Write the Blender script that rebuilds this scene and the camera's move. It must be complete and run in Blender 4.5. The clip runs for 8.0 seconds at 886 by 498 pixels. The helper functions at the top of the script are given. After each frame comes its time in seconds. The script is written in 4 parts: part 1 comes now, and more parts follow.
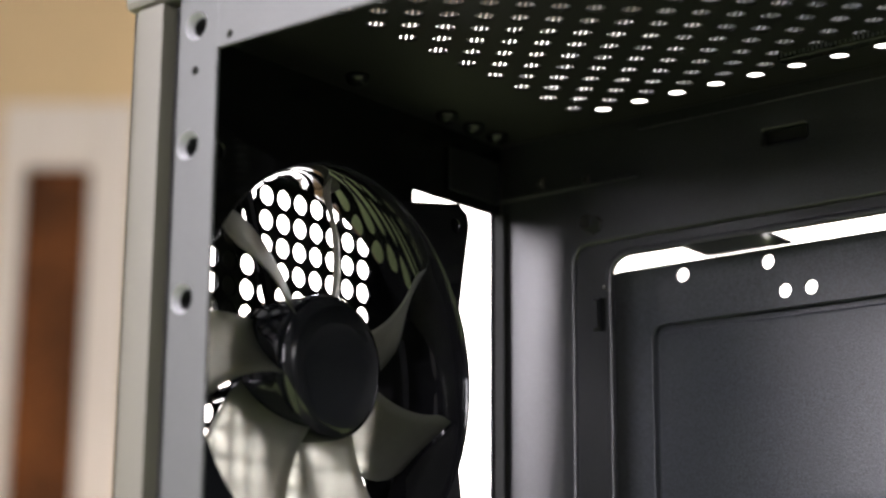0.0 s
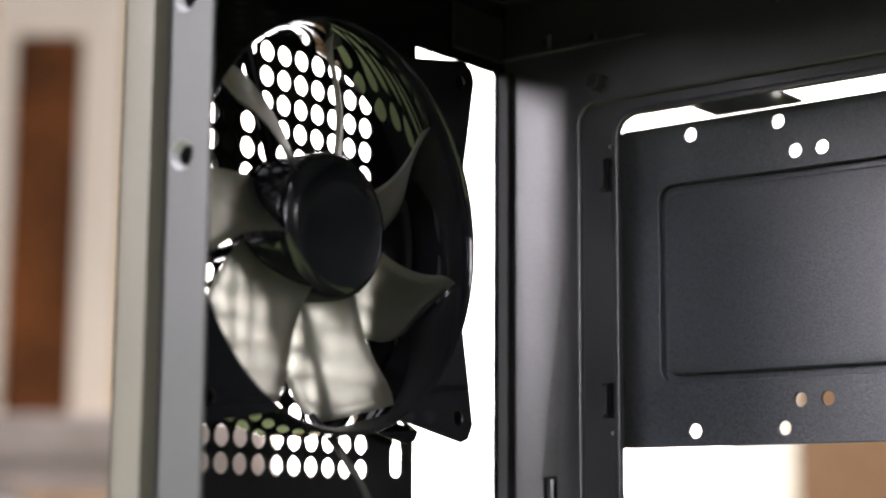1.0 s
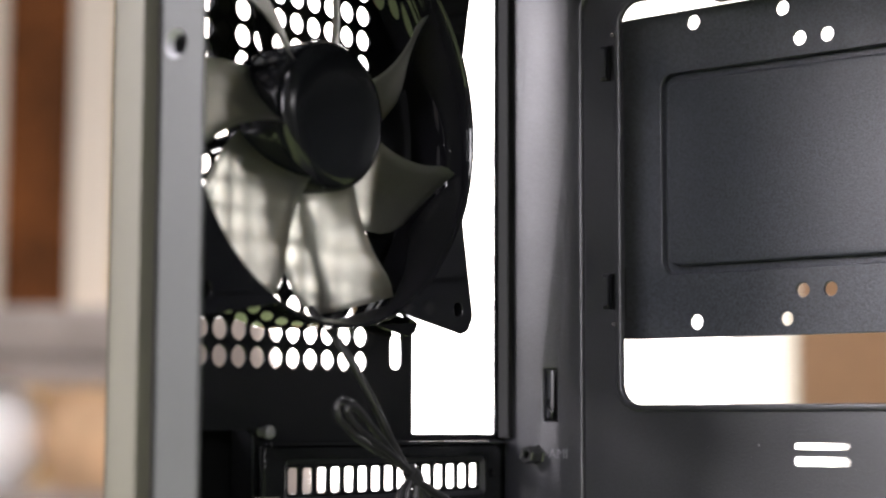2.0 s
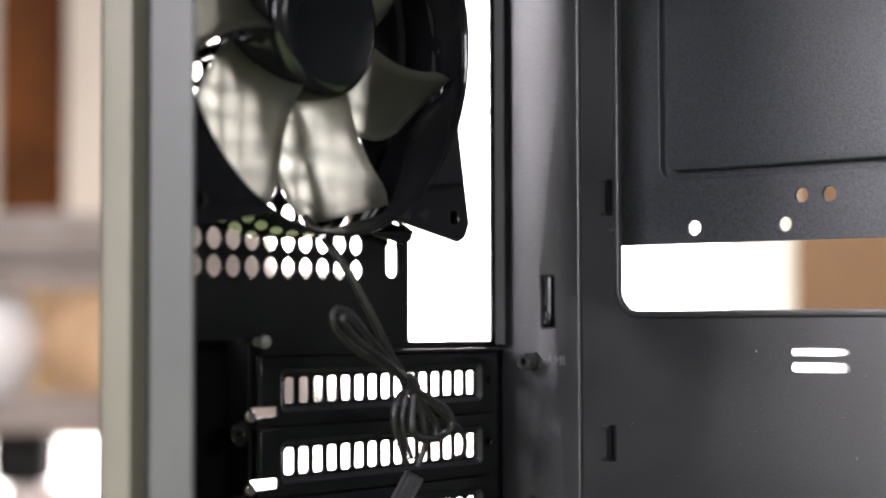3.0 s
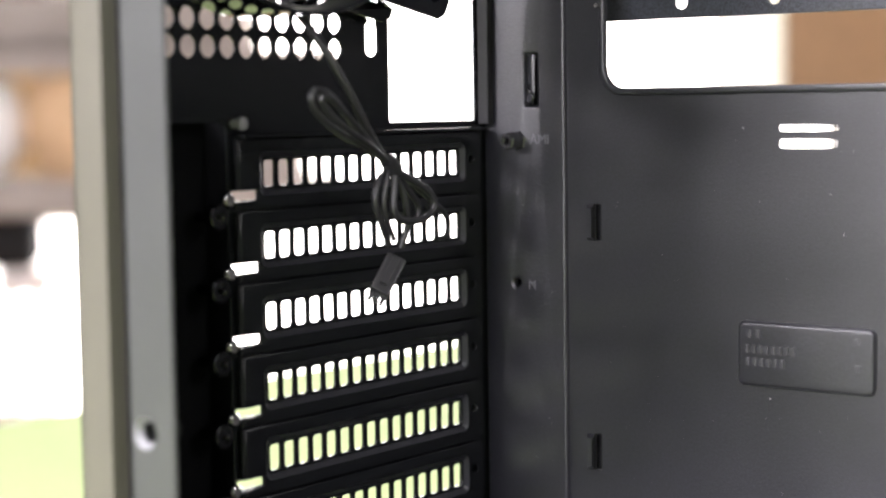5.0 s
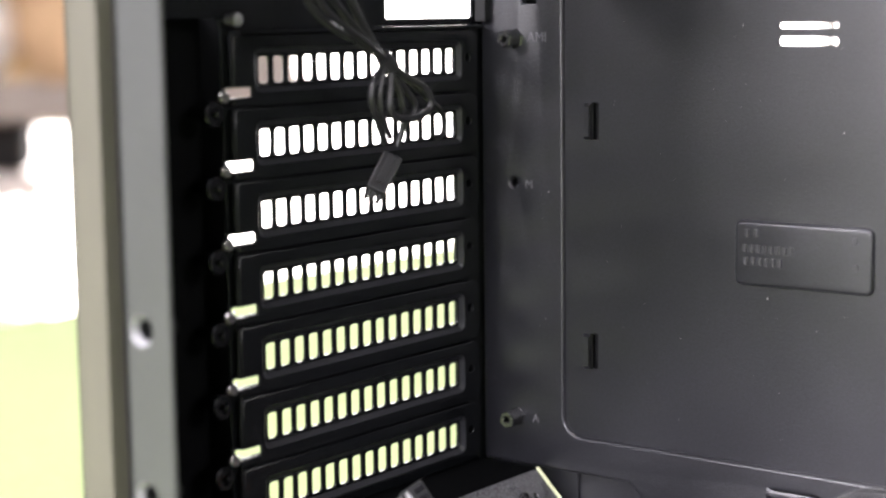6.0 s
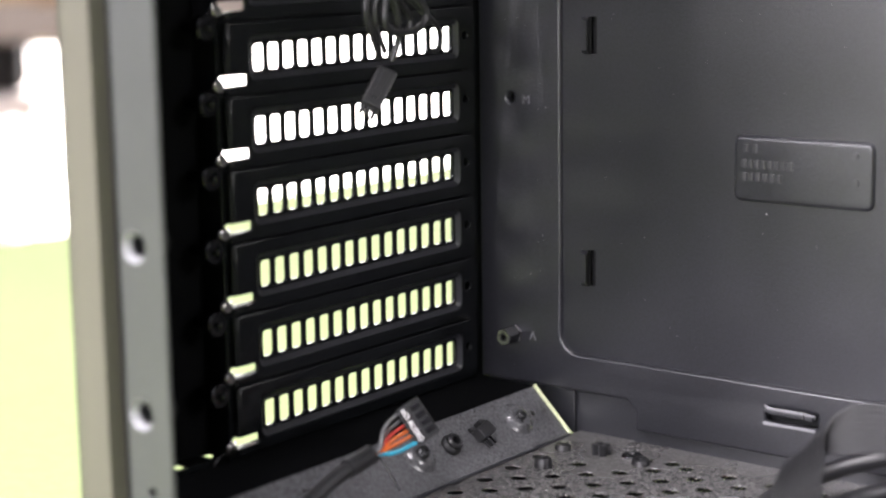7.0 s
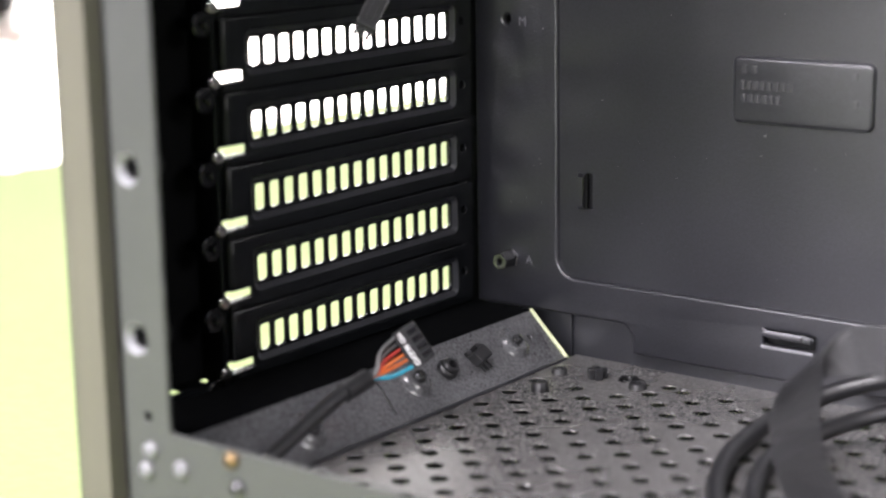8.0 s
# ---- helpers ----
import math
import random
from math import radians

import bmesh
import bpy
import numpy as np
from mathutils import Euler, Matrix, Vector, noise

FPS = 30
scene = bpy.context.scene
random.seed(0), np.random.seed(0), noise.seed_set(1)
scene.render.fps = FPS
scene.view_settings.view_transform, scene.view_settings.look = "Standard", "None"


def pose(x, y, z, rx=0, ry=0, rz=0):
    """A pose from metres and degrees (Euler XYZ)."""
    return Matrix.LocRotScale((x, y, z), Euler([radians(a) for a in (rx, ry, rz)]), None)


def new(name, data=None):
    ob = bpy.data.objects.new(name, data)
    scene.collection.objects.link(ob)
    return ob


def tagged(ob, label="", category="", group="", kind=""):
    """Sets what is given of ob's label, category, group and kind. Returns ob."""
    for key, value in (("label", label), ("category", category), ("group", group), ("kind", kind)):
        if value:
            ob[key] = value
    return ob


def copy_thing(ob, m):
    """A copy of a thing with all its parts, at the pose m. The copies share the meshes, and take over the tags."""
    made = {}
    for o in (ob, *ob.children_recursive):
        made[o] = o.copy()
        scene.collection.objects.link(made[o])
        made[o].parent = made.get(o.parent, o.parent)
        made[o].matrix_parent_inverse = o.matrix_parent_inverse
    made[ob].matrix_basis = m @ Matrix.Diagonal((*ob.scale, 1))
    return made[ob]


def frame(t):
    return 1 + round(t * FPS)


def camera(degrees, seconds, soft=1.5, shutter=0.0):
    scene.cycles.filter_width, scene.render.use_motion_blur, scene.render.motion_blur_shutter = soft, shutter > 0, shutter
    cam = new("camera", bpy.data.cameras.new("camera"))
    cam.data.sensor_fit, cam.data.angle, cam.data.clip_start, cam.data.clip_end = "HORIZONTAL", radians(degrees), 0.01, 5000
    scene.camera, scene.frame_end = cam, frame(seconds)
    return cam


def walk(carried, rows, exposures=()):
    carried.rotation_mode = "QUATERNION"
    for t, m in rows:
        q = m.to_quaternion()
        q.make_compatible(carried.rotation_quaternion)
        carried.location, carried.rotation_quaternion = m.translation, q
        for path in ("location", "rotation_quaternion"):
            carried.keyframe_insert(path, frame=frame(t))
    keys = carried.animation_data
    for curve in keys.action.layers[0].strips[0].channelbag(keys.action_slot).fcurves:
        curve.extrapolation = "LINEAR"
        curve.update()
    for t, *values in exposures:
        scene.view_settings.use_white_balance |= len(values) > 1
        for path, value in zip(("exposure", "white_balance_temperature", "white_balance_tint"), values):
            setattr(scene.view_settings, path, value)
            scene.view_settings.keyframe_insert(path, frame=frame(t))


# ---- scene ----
cam = camera(28.33, 8.0, soft=2.3)
cam.data.dof.use_dof = True
cam.data.dof.focus_distance = 0.538
cam.data.dof.aperture_fstop = 7.1
# seconds, place in metres, yaw, pitch and roll in degrees
PATH = [
    (0, 0.3644, -0.4850, 0.1365, 38.796, 13.399, 0.305),
    (0.5, 0.3598, -0.4823, 0.1355, 38.646, 11.205, 0.254),
    (1, 0.3556, -0.4789, 0.1345, 38.579, 9.224, 0.377),
    (1.5, 0.3528, -0.4762, 0.1343, 38.525, 7.390, 0.322),
    (3, 0.3498, -0.4709, 0.1369, 38.455, 2.503, -0.159),
    (3.5, 0.3481, -0.4682, 0.1372, 38.395, 0.775, -0.334),
    (4, 0.3469, -0.4656, 0.1376, 38.328, -1.093, -0.464),
    (4.5, 0.3465, -0.4635, 0.1376, 38.252, -2.960, -0.727),
    (6, 0.3422, -0.4609, 0.1344, 37.874, -7.751, -0.721),
    (6.5, 0.3414, -0.4586, 0.1335, 37.918, -9.094, -0.783),
    (7, 0.3397, -0.4568, 0.1322, 37.842, -10.325, -0.825),
    (7.5, 0.3380, -0.4555, 0.1305, 37.722, -11.484, -0.908),
    (8, 0.3367, -0.4544, 0.1296, 37.645, -12.624, -0.913),
]
walk(cam, [(t, pose(x, y, z, 90 + pitch, 0, yaw) @ pose(0, 0, 0, 0, 0, roll)) for t, x, y, z, yaw, pitch, roll in PATH],
     exposures=[(0, 0.36, 6500, 13), (1.5, 0.38, 6500, 13), (3, 0.48, 6500, 13), (4.5, 0.66, 6500, 13), (6, 0.75, 6500, 13), (8, 0.73, 6500, 12)])

# ---- light ----
MM = 0.001
ROOM = pose(0.346, -0.466, 0, 0, 0, 38.3)  # the room stands turned against the case: u across, v ahead, z up
TABLE_Z = -0.050
FLOOR_Z = -0.80
CEIL_Z = 2.05
WALL_V = 3.5

world = bpy.data.worlds.new("world")
scene.world = world
world.use_nodes = True
sky = world.node_tree.nodes.new("ShaderNodeTexSky")
sky.sky_type, sky.sun_disc = "NISHITA", False
sky.sun_elevation, sky.sun_rotation = radians(40), radians(30)
world.node_tree.nodes["Background"].inputs[1].default_value = 0.08
world.node_tree.links.new(sky.outputs[0], world.node_tree.nodes["Background"].inputs[0])


def window_lamp(name, m, w, h, watts, colour):
    data = bpy.data.lights.new(name, "AREA")
    data.shape, data.size, data.size_y, data.energy, data.color = "RECTANGLE", w, h, watts, colour
    ob = new(name, data)
    ob.matrix_world = m
    return ob


# daylight of the window ahead, of the low window behind the camera and of the side window
window_lamp("window_light_ahead", ROOM @ pose(0.25, 3.42, 0.55, -90, 0, 0), 1.68, 1.9, 46, (0.97, 0.98, 1.0))
window_lamp("window_light_side", ROOM @ pose(-1.64, -0.48, 0.95, 0, -90, 0), 0.84, 0.82, 50, (0.97, 0.93, 1.0))
window_lamp("window_light_behind", ROOM @ pose(-1.1, -1.98, 0.84, 90, 0, 0), 1.1, 0.9, 38, (0.94, 0.92, 1.0))
# unseen far window, added to light the ramp through the case's open front
window_lamp("window_light_far", ROOM @ pose(2.52, -1.35, 1.30, 0, 90, 0), 0.9, 1.0, 19, (1.0, 0.98, 0.97))
# unseen skylight over the table, added to brighten floor and upward edges
window_lamp("skylight_light", pose(0.15, -1.60, CEIL_Z + 0.02), 0.9, 0.9, 78, (1.0, 0.96, 1.0))

# ---- materials ----
def material(name, colour, rough=0.5, metal=0.0, grain=0.0, grain_size=0.001, bump=0.0, stain=0.0, stain_size=0.05, spec=0.5,
             transmission=0.0, coat=0.0, emit=0.0, rough_var=0.0, ior=1.5):
    """A procedural surface: fine grain and larger stains on the colour, relief, and uneven gloss."""
    m = bpy.data.materials.new(name)
    m.use_nodes = True
    nt = m.node_tree
    b = nt.nodes["Principled BSDF"]
    b.inputs["Roughness"].default_value = rough
    b.inputs["Metallic"].default_value = metal
    b.inputs["Specular IOR Level"].default_value = spec
    b.inputs["Transmission Weight"].default_value = transmission
    b.inputs["Coat Weight"].default_value = coat
    b.inputs["IOR"].default_value = ior
    coords = nt.nodes.new("ShaderNodeTexCoord")

    def noise_node(size, detail):
        n = nt.nodes.new("ShaderNodeTexNoise")
        n.inputs["Scale"].default_value = 1.0 / size
        n.inputs["Detail"].default_value = detail
        nt.links.new(coords.outputs["Object"], n.inputs["Vector"])
        return n

    fine, broad = noise_node(grain_size, 3.0), noise_node(stain_size, 4.0)

    def scaled(n, amount):
        r = nt.nodes.new("ShaderNodeMapRange")
        r.inputs["From Min"].default_value, r.inputs["From Max"].default_value = 0.3, 0.7
        r.inputs["To Min"].default_value, r.inputs["To Max"].default_value = 1 - amount, 1 + amount
        nt.links.new(n.outputs["Fac"], r.inputs["Value"])
        return r

    g, s = scaled(fine, grain), scaled(broad, stain)
    mul = nt.nodes.new("ShaderNodeMath")
    mul.operation = "MULTIPLY"
    nt.links.new(g.outputs[0], mul.inputs[0])
    nt.links.new(s.outputs[0], mul.inputs[1])
    tint = nt.nodes.new("ShaderNodeVectorMath")
    tint.operation = "SCALE"
    tint.inputs[0].default_value = colour
    nt.links.new(mul.outputs[0], tint.inputs["Scale"])
    nt.links.new(tint.outputs[0], b.inputs["Base Color"])
    if rough_var:
        rv = nt.nodes.new("ShaderNodeMapRange")
        rv.inputs["From Min"].default_value, rv.inputs["From Max"].default_value = 0.3, 0.7
        rv.inputs["To Min"].default_value, rv.inputs["To Max"].default_value = rough - rough_var, rough + rough_var
        nt.links.new(broad.outputs["Fac"], rv.inputs["Value"])
        nt.links.new(rv.outputs[0], b.inputs["Roughness"])
    if bump:
        bn = nt.nodes.new("ShaderNodeBump")
        bn.inputs["Strength"].default_value = 1.0
        bn.inputs["Distance"].default_value = bump
        nt.links.new(fine.outputs["Fac"], bn.inputs["Height"])
        nt.links.new(bn.outputs[0], b.inputs["Normal"])
    if emit:
        b.inputs["Emission Color"].default_value = (*colour, 1)
        b.inputs["Emission Strength"].default_value = emit
    return m


BLACK = material("black_powder_coat", (0.0128, 0.0132, 0.0165), 0.35, grain=0.4, grain_size=0.0007, bump=0.00009, stain=0.15, stain_size=0.04, rough_var=0.05, spec=0.75)
# paler copies of BLACK: light on floor and ramp put into their colour
FLOORCOAT = material("lit_black_powder_coat", (0.090, 0.087, 0.085), 0.27, grain=0.95, grain_size=0.0009, bump=0.00020, stain=0.15, stain_size=0.05, rough_var=0.08, spec=1.0)
RAMPCOAT = material("lit_black_gloss_coat", (0.072, 0.072, 0.076), 0.24, grain=0.5, grain_size=0.0008, bump=0.00005, stain=0.1, stain_size=0.03, rough_var=0.03, spec=1.0)
# shade of the recesses and rear shelf, put into a near-black colour
SHADE_BLACK = material("shade_black_steel", (0.004, 0.0042, 0.0045), 0.6, grain=0.2, grain_size=0.0007, stain=0.1, stain_size=0.03, spec=0.0)
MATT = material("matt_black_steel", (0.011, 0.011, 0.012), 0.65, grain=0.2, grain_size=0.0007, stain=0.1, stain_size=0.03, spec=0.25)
PLATE = material("black_textured_steel", (0.029, 0.032, 0.040), 0.38, grain=0.65, grain_size=0.0006, bump=0.00012, stain=0.08, stain_size=0.03, rough_var=0.04)
SATIN = material("black_satin_cover", (0.0045, 0.0052, 0.006), 0.26, grain=0.2, grain_size=0.0006, bump=0.00004, stain=0.1, stain_size=0.02, spec=0.40)
GREY = material("grey_painted_steel", (0.050, 0.0515, 0.0515), 0.42, grain=0.08, grain_size=0.0006, bump=0.00003, stain=0.06, stain_size=0.03)
BEIGE = material("warm_grey_painted_steel", (0.098, 0.091, 0.074), 0.5, grain=0.06, grain_size=0.0006, stain=0.06, stain_size=0.04)
GLOSS = material("black_glossy_plastic", (0.005, 0.005, 0.006), 0.05, grain=0.1, grain_size=0.002, stain=0.1, stain_size=0.02, rough_var=0.02)
HUB = material("black_satin_plastic", (0.006, 0.0065, 0.008), 0.15, grain=0.1, grain_size=0.001, stain=0.2, stain_size=0.01, rough_var=0.05)
SMOKE = material("smoky_translucent_plastic", (0.27, 0.272, 0.245), 0.52, grain=0.05, grain_size=0.002, stain=0.12, stain_size=0.012, transmission=0.95, ior=1.36)
# milky scatter inside the smoky plastic
nt = SMOKE.node_tree
milk, blend = nt.nodes.new("ShaderNodeBsdfTranslucent"), nt.nodes.new("ShaderNodeMixShader")
milk.inputs["Color"].default_value = (0.50, 0.50, 0.44, 1)
blend.inputs[0].default_value = 0.15
nt.links.new(nt.nodes["Principled BSDF"].outputs[0], blend.inputs[1])
nt.links.new(milk.outputs[0], blend.inputs[2])
nt.links.new(blend.outputs[0], nt.nodes["Material Output"].inputs["Surface"])
RUBBER = material("black_cable_rubber", (0.011, 0.011, 0.012), 0.36, grain=0.2, grain_size=0.0005, bump=0.00003, stain=0.1, stain_size=0.01)
STEEL = material("zinc_plated_steel", (0.55, 0.53, 0.50), 0.25, 1.0, grain=0.15, grain_size=0.0006, stain=0.2, stain_size=0.004)
DARKSTEEL = material("blackened_steel", (0.13, 0.13, 0.135), 0.22, 0.9, grain=0.2, grain_size=0.0006, stain=0.2, stain_size=0.004)
THUMB = material("polished_dark_steel", (0.07, 0.07, 0.07), 0.22, 1.0, grain=0.15, grain_size=0.0006, stain=0.3, stain_size=0.003)
EDGELIGHT = material("pale_green_edge_light", (0.62, 0.66, 0.40), 0.35, grain=0.1, grain_size=0.001, stain=0.1, stain_size=0.01)
DUST = material("pale_dust", (0.55, 0.54, 0.52), 0.9)
INK = material("white_ink", (0.9, 0.9, 0.89), 0.5)
# paler than the tray coat: highlights of the relief put into the colour
STAMP = material("badge_highlight_coat", (0.045, 0.045, 0.048), 0.32, grain=0.2, grain_size=0.0005, stain=0.2, stain_size=0.003)
EMBOSS = material("letter_highlight_coat", (0.11, 0.11, 0.12), 0.30)
ORANGE = material("orange_wire", (0.62, 0.13, 0.02), 0.4, stain=0.1, stain_size=0.003)
RED = material("red_wire", (0.45, 0.04, 0.03), 0.4, stain=0.1, stain_size=0.003)
BLUE = material("teal_wire", (0.02, 0.35, 0.50), 0.4, stain=0.1, stain_size=0.003)
GREYWIRE = material("grey_wire", (0.12, 0.12, 0.12), 0.4, stain=0.1, stain_size=0.003)
FILTERDARK = material("black_filter_mesh", (0.005, 0.005, 0.005), 0.8, stain=0.1, stain_size=0.02, spec=0.05)
FILTER = material("grey_filter_mesh", (0.36, 0.36, 0.38), 0.5, stain=0.1, stain_size=0.02)
LIME = material("lime_green_table", (0.32, 0.395, 0.178), 0.85, grain=0.05, grain_size=0.004, stain=0.06, stain_size=0.2, spec=0.15)
WALLPAINT = material("warm_beige_wall_paint", (0.62, 0.45, 0.23), 0.8, grain=0.04, grain_size=0.01, stain=0.06, stain_size=0.5)
WHITE = material("white_wall_paint", (0.64, 0.575, 0.47), 0.6, grain=0.03, grain_size=0.01, stain=0.04, stain_size=0.4)
DOORWOOD = material("dark_orange_brown_wood", (0.10, 0.033, 0.007), 0.6, grain=0.3, grain_size=0.02, stain=0.7, stain_size=0.25, spec=0.1)
BROWN = material("brown_wood_veneer", (0.185, 0.098, 0.045), 0.5, grain=0.1, grain_size=0.01, stain=0.08, stain_size=0.2)
PORCELAIN = material("white_glazed_ceramic", (0.80, 0.79, 0.77), 0.3, grain=0.03, grain_size=0.01, stain=0.04, stain_size=0.1)
PALE = material("pale_cool_grey_paint", (0.30, 0.32, 0.34), 0.8, grain=0.03, grain_size=0.01, stain=0.05, stain_size=0.4)
# for the unseen walls, dark to hold back bounced light
DIM = material("dark_grey_wall_paint", (0.10, 0.10, 0.105), 0.8, grain=0.03, grain_size=0.01, stain=0.08, stain_size=0.4)
ZINC = material("pale_zinc_paint", (0.20, 0.20, 0.21), 0.35, grain=0.1, grain_size=0.0006, stain=0.1, stain_size=0.003)
FLOORWOOD = material("oak_floor", (0.30, 0.20, 0.12), 0.45, grain=0.2, grain_size=0.02, stain=0.25, stain_size=0.4)
CLOTH = material("warm_grey_cloth", (0.30, 0.26, 0.23), 0.9, grain=0.15, grain_size=0.004, stain=0.15, stain_size=0.1)
TAN = material("tan_wicker", (0.60, 0.40, 0.23), 0.8, grain=0.15, grain_size=0.006, stain=0.15, stain_size=0.05)
OUTSIDE = material("bright_overcast_outside", (1.0, 0.985, 1.0), 1.0, emit=5.0)
BRASS = material("dull_brass", (0.22, 0.15, 0.08), 0.45, 1.0, grain=0.15, grain_size=0.0006, stain=0.2, stain_size=0.003)
PINKCLOTH = material("pale_pink_cloth", (0.74, 0.68, 0.64), 0.9, grain=0.1, grain_size=0.004, stain=0.1, stain_size=0.05)


# ---- building helpers ----
def part(name, bm, mat, parent=None, label="", smooth=None):
    """Links a bmesh as one mesh object, under parent if there is one."""
    me = bpy.data.meshes.new(name)
    bmesh.ops.recalc_face_normals(bm, faces=bm.faces)
    bm.to_mesh(me)
    bm.free()
    return link(name, me, mat, parent, label, smooth)


def link(name, me, mat, parent=None, label="", smooth=None):
    if mat and not me.materials:
        me.materials.append(mat)
    if smooth is not None:
        me.shade_smooth()
        me.set_sharp_from_angle(angle=radians(smooth))
    ob = new(name, me)
    if parent:
        ob.parent = parent
    if label:
        tagged(ob, label)
    return ob


def thing(name, label, category, group="", at=(0, 0, 0)):
    ob = new(name)
    ob.empty_display_size = 0.01
    ob.location = at
    return tagged(ob, label, category, group)


def box(bm, x0, x1, y0, y1, z0, z1, m=None, bevel=0.0):
    mm = Matrix.LocRotScale(((x0 + x1) / 2, (y0 + y1) / 2, (z0 + z1) / 2), None, (x1 - x0, y1 - y0, z1 - z0))
    r = bmesh.ops.create_cube(bm, size=1, matrix=(m @ mm) if m else mm)
    if bevel:
        es = list({e for v in r["verts"] for e in v.link_edges})
        bmesh.ops.bevel(bm, geom=es, offset=bevel, segments=2, affect="EDGES", profile=0.5)
    return bm


def rod(bm, p, q, r0, r1=None, n=12, caps=True):
    p, q = Vector(p), Vector(q)
    d = q - p
    m = Matrix.Translation((p + q) / 2) @ d.to_track_quat("Z", "Y").to_matrix().to_4x4()
    bmesh.ops.create_cone(bm, cap_ends=caps, segments=n, radius1=r0, radius2=r0 if r1 is None else r1, depth=d.length, matrix=m)
    return bm


def lathe(bm, profile, m, n=32):
    """Turns (radius, height) points round the local z axis."""
    rings = []
    for r, h in profile:
        rings.append([bm.verts.new(m @ Vector((r * math.cos(2 * math.pi * k / n), r * math.sin(2 * math.pi * k / n), h))) for k in range(n)])
    for a, b in zip(rings, rings[1:]):
        for k in range(n):
            bm.faces.new((a[k], a[(k + 1) % n], b[(k + 1) % n], b[k]))
    return bm


def rr(u0, v0, u1, v1, r=0.0, n=5):
    """A rectangle with rounded corners, as points."""
    if r <= 0:
        return [(u0, v0), (u1, v0), (u1, v1), (u0, v1)]
    pts = []
    for cu, cv, a0 in ((u1 - r, v0 + r, -90), (u1 - r, v1 - r, 0), (u0 + r, v1 - r, 90), (u0 + r, v0 + r, 180)):
        for k in range(n + 1):
            a = radians(a0 + 90 * k / n)
            pts.append((cu + r * math.cos(a), cv + r * math.sin(a)))
    return pts


def circ(u, v, r, n=16):
    return [(u + r * math.cos(2 * math.pi * k / n), v + r * math.sin(2 * math.pi * k / n)) for k in range(n)]


TRAY = Matrix(((1, 0, 0, 0), (0, 0, -1, 0), (0, 1, 0, 0), (0, 0, 0, 1)))   # u = x, v = z, out of the sheet = -y
REAR = Matrix(((0, 0, 1, 0), (1, 0, 0, 0), (0, 1, 0, 0), (0, 0, 0, 1)))    # u = y, v = z, out of the sheet = x
FLAT = Matrix.Identity(4)


def sheet_mesh(outlines, thick, m, w0=0.0, bevel=0.0):
    """A plate with holes: outlines in millimetres (the first is the rim), its front face at w0 (mm), thick millimetres behind it."""
    cu = bpy.data.curves.new("sheet", "CURVE")
    cu.dimensions, cu.fill_mode = "2D", "BOTH"
    cu.extrude = max(thick / 2 - bevel, 0.01) * MM
    cu.bevel_depth, cu.bevel_resolution = bevel * MM, 4 if bevel > 0.5 else 1
    for pts in outlines:
        sp = cu.splines.new("POLY")
        sp.points.add(len(pts) - 1)
        for p, (u, v) in zip(sp.points, pts):
            p.co = (u * MM, v * MM, 0, 1)
        sp.use_cyclic_u = True
    if bevel:
        cu.offset = -bevel * MM
    ob = new("sheet", cu)
    me = bpy.data.meshes.new_from_object(ob.evaluated_get(bpy.context.evaluated_depsgraph_get()))
    bpy.data.objects.remove(ob)
    bpy.data.curves.remove(cu)
    bm = bmesh.new()
    bm.from_mesh(me)
    bmesh.ops.remove_doubles(bm, verts=bm.verts, dist=1e-6)
    bm.to_mesh(me)
    bm.free()
    me.transform(m @ Matrix.Translation((0, 0, (w0 - thick / 2) * MM)))
    return me


def sheet(name, outlines, thick, m, mat, parent, label="", w0=0.0, bevel=0.0):
    return link(name, sheet_mesh(outlines, thick, m, w0, bevel), mat, parent, label, smooth=40 if bevel > 0.5 else None)


def tube_mesh(points, r, res=6, cyclic=False):
    """A smooth cable through the points (metres)."""
    cu = bpy.data.curves.new("tube", "CURVE")
    cu.dimensions = "3D"
    cu.bevel_depth, cu.bevel_resolution, cu.resolution_u = r, 3, res
    cu.use_fill_caps = True
    sp = cu.splines.new("BEZIER")
    sp.bezier_points.add(len(points) - 1)
    for b, p in zip(sp.bezier_points, points):
        b.co = p
        b.handle_left_type = b.handle_right_type = "AUTO"
    sp.use_cyclic_u = cyclic
    ob = new("tube", cu)
    me = bpy.data.meshes.new_from_object(ob.evaluated_get(bpy.context.evaluated_depsgraph_get()))
    bpy.data.objects.remove(ob)
    bpy.data.curves.remove(cu)
    return me


def tube(name, points, r, mat, parent=None, label=""):
    return link(name, tube_mesh(points, r), mat, parent, label, smooth=40)


def lettering(name, text, size, m, mat, parent, depth=0.0001):
    cu = bpy.data.curves.new("words", "FONT")
    cu.body, cu.size, cu.extrude, cu.align_x, cu.align_y = text, size, depth, "CENTER", "CENTER"
    ob = new("words", cu)
    me = bpy.data.meshes.new_from_object(ob.evaluated_get(bpy.context.evaluated_depsgraph_get()))
    bpy.data.objects.remove(ob)
    me.transform(m)
    return link(name, me, mat, parent)


def mm(*v):
    return Vector(v) * MM


# ---- room ----
def room_box(name, u0, u1, v0, v1, z0, z1, mat, label, category="", kind="structure", bevel=0.0):
    ob = part(name, box(bmesh.new(), u0, u1, v0, v1, z0, z1, ROOM, bevel), mat)
    return tagged(ob, label, category, kind=kind)


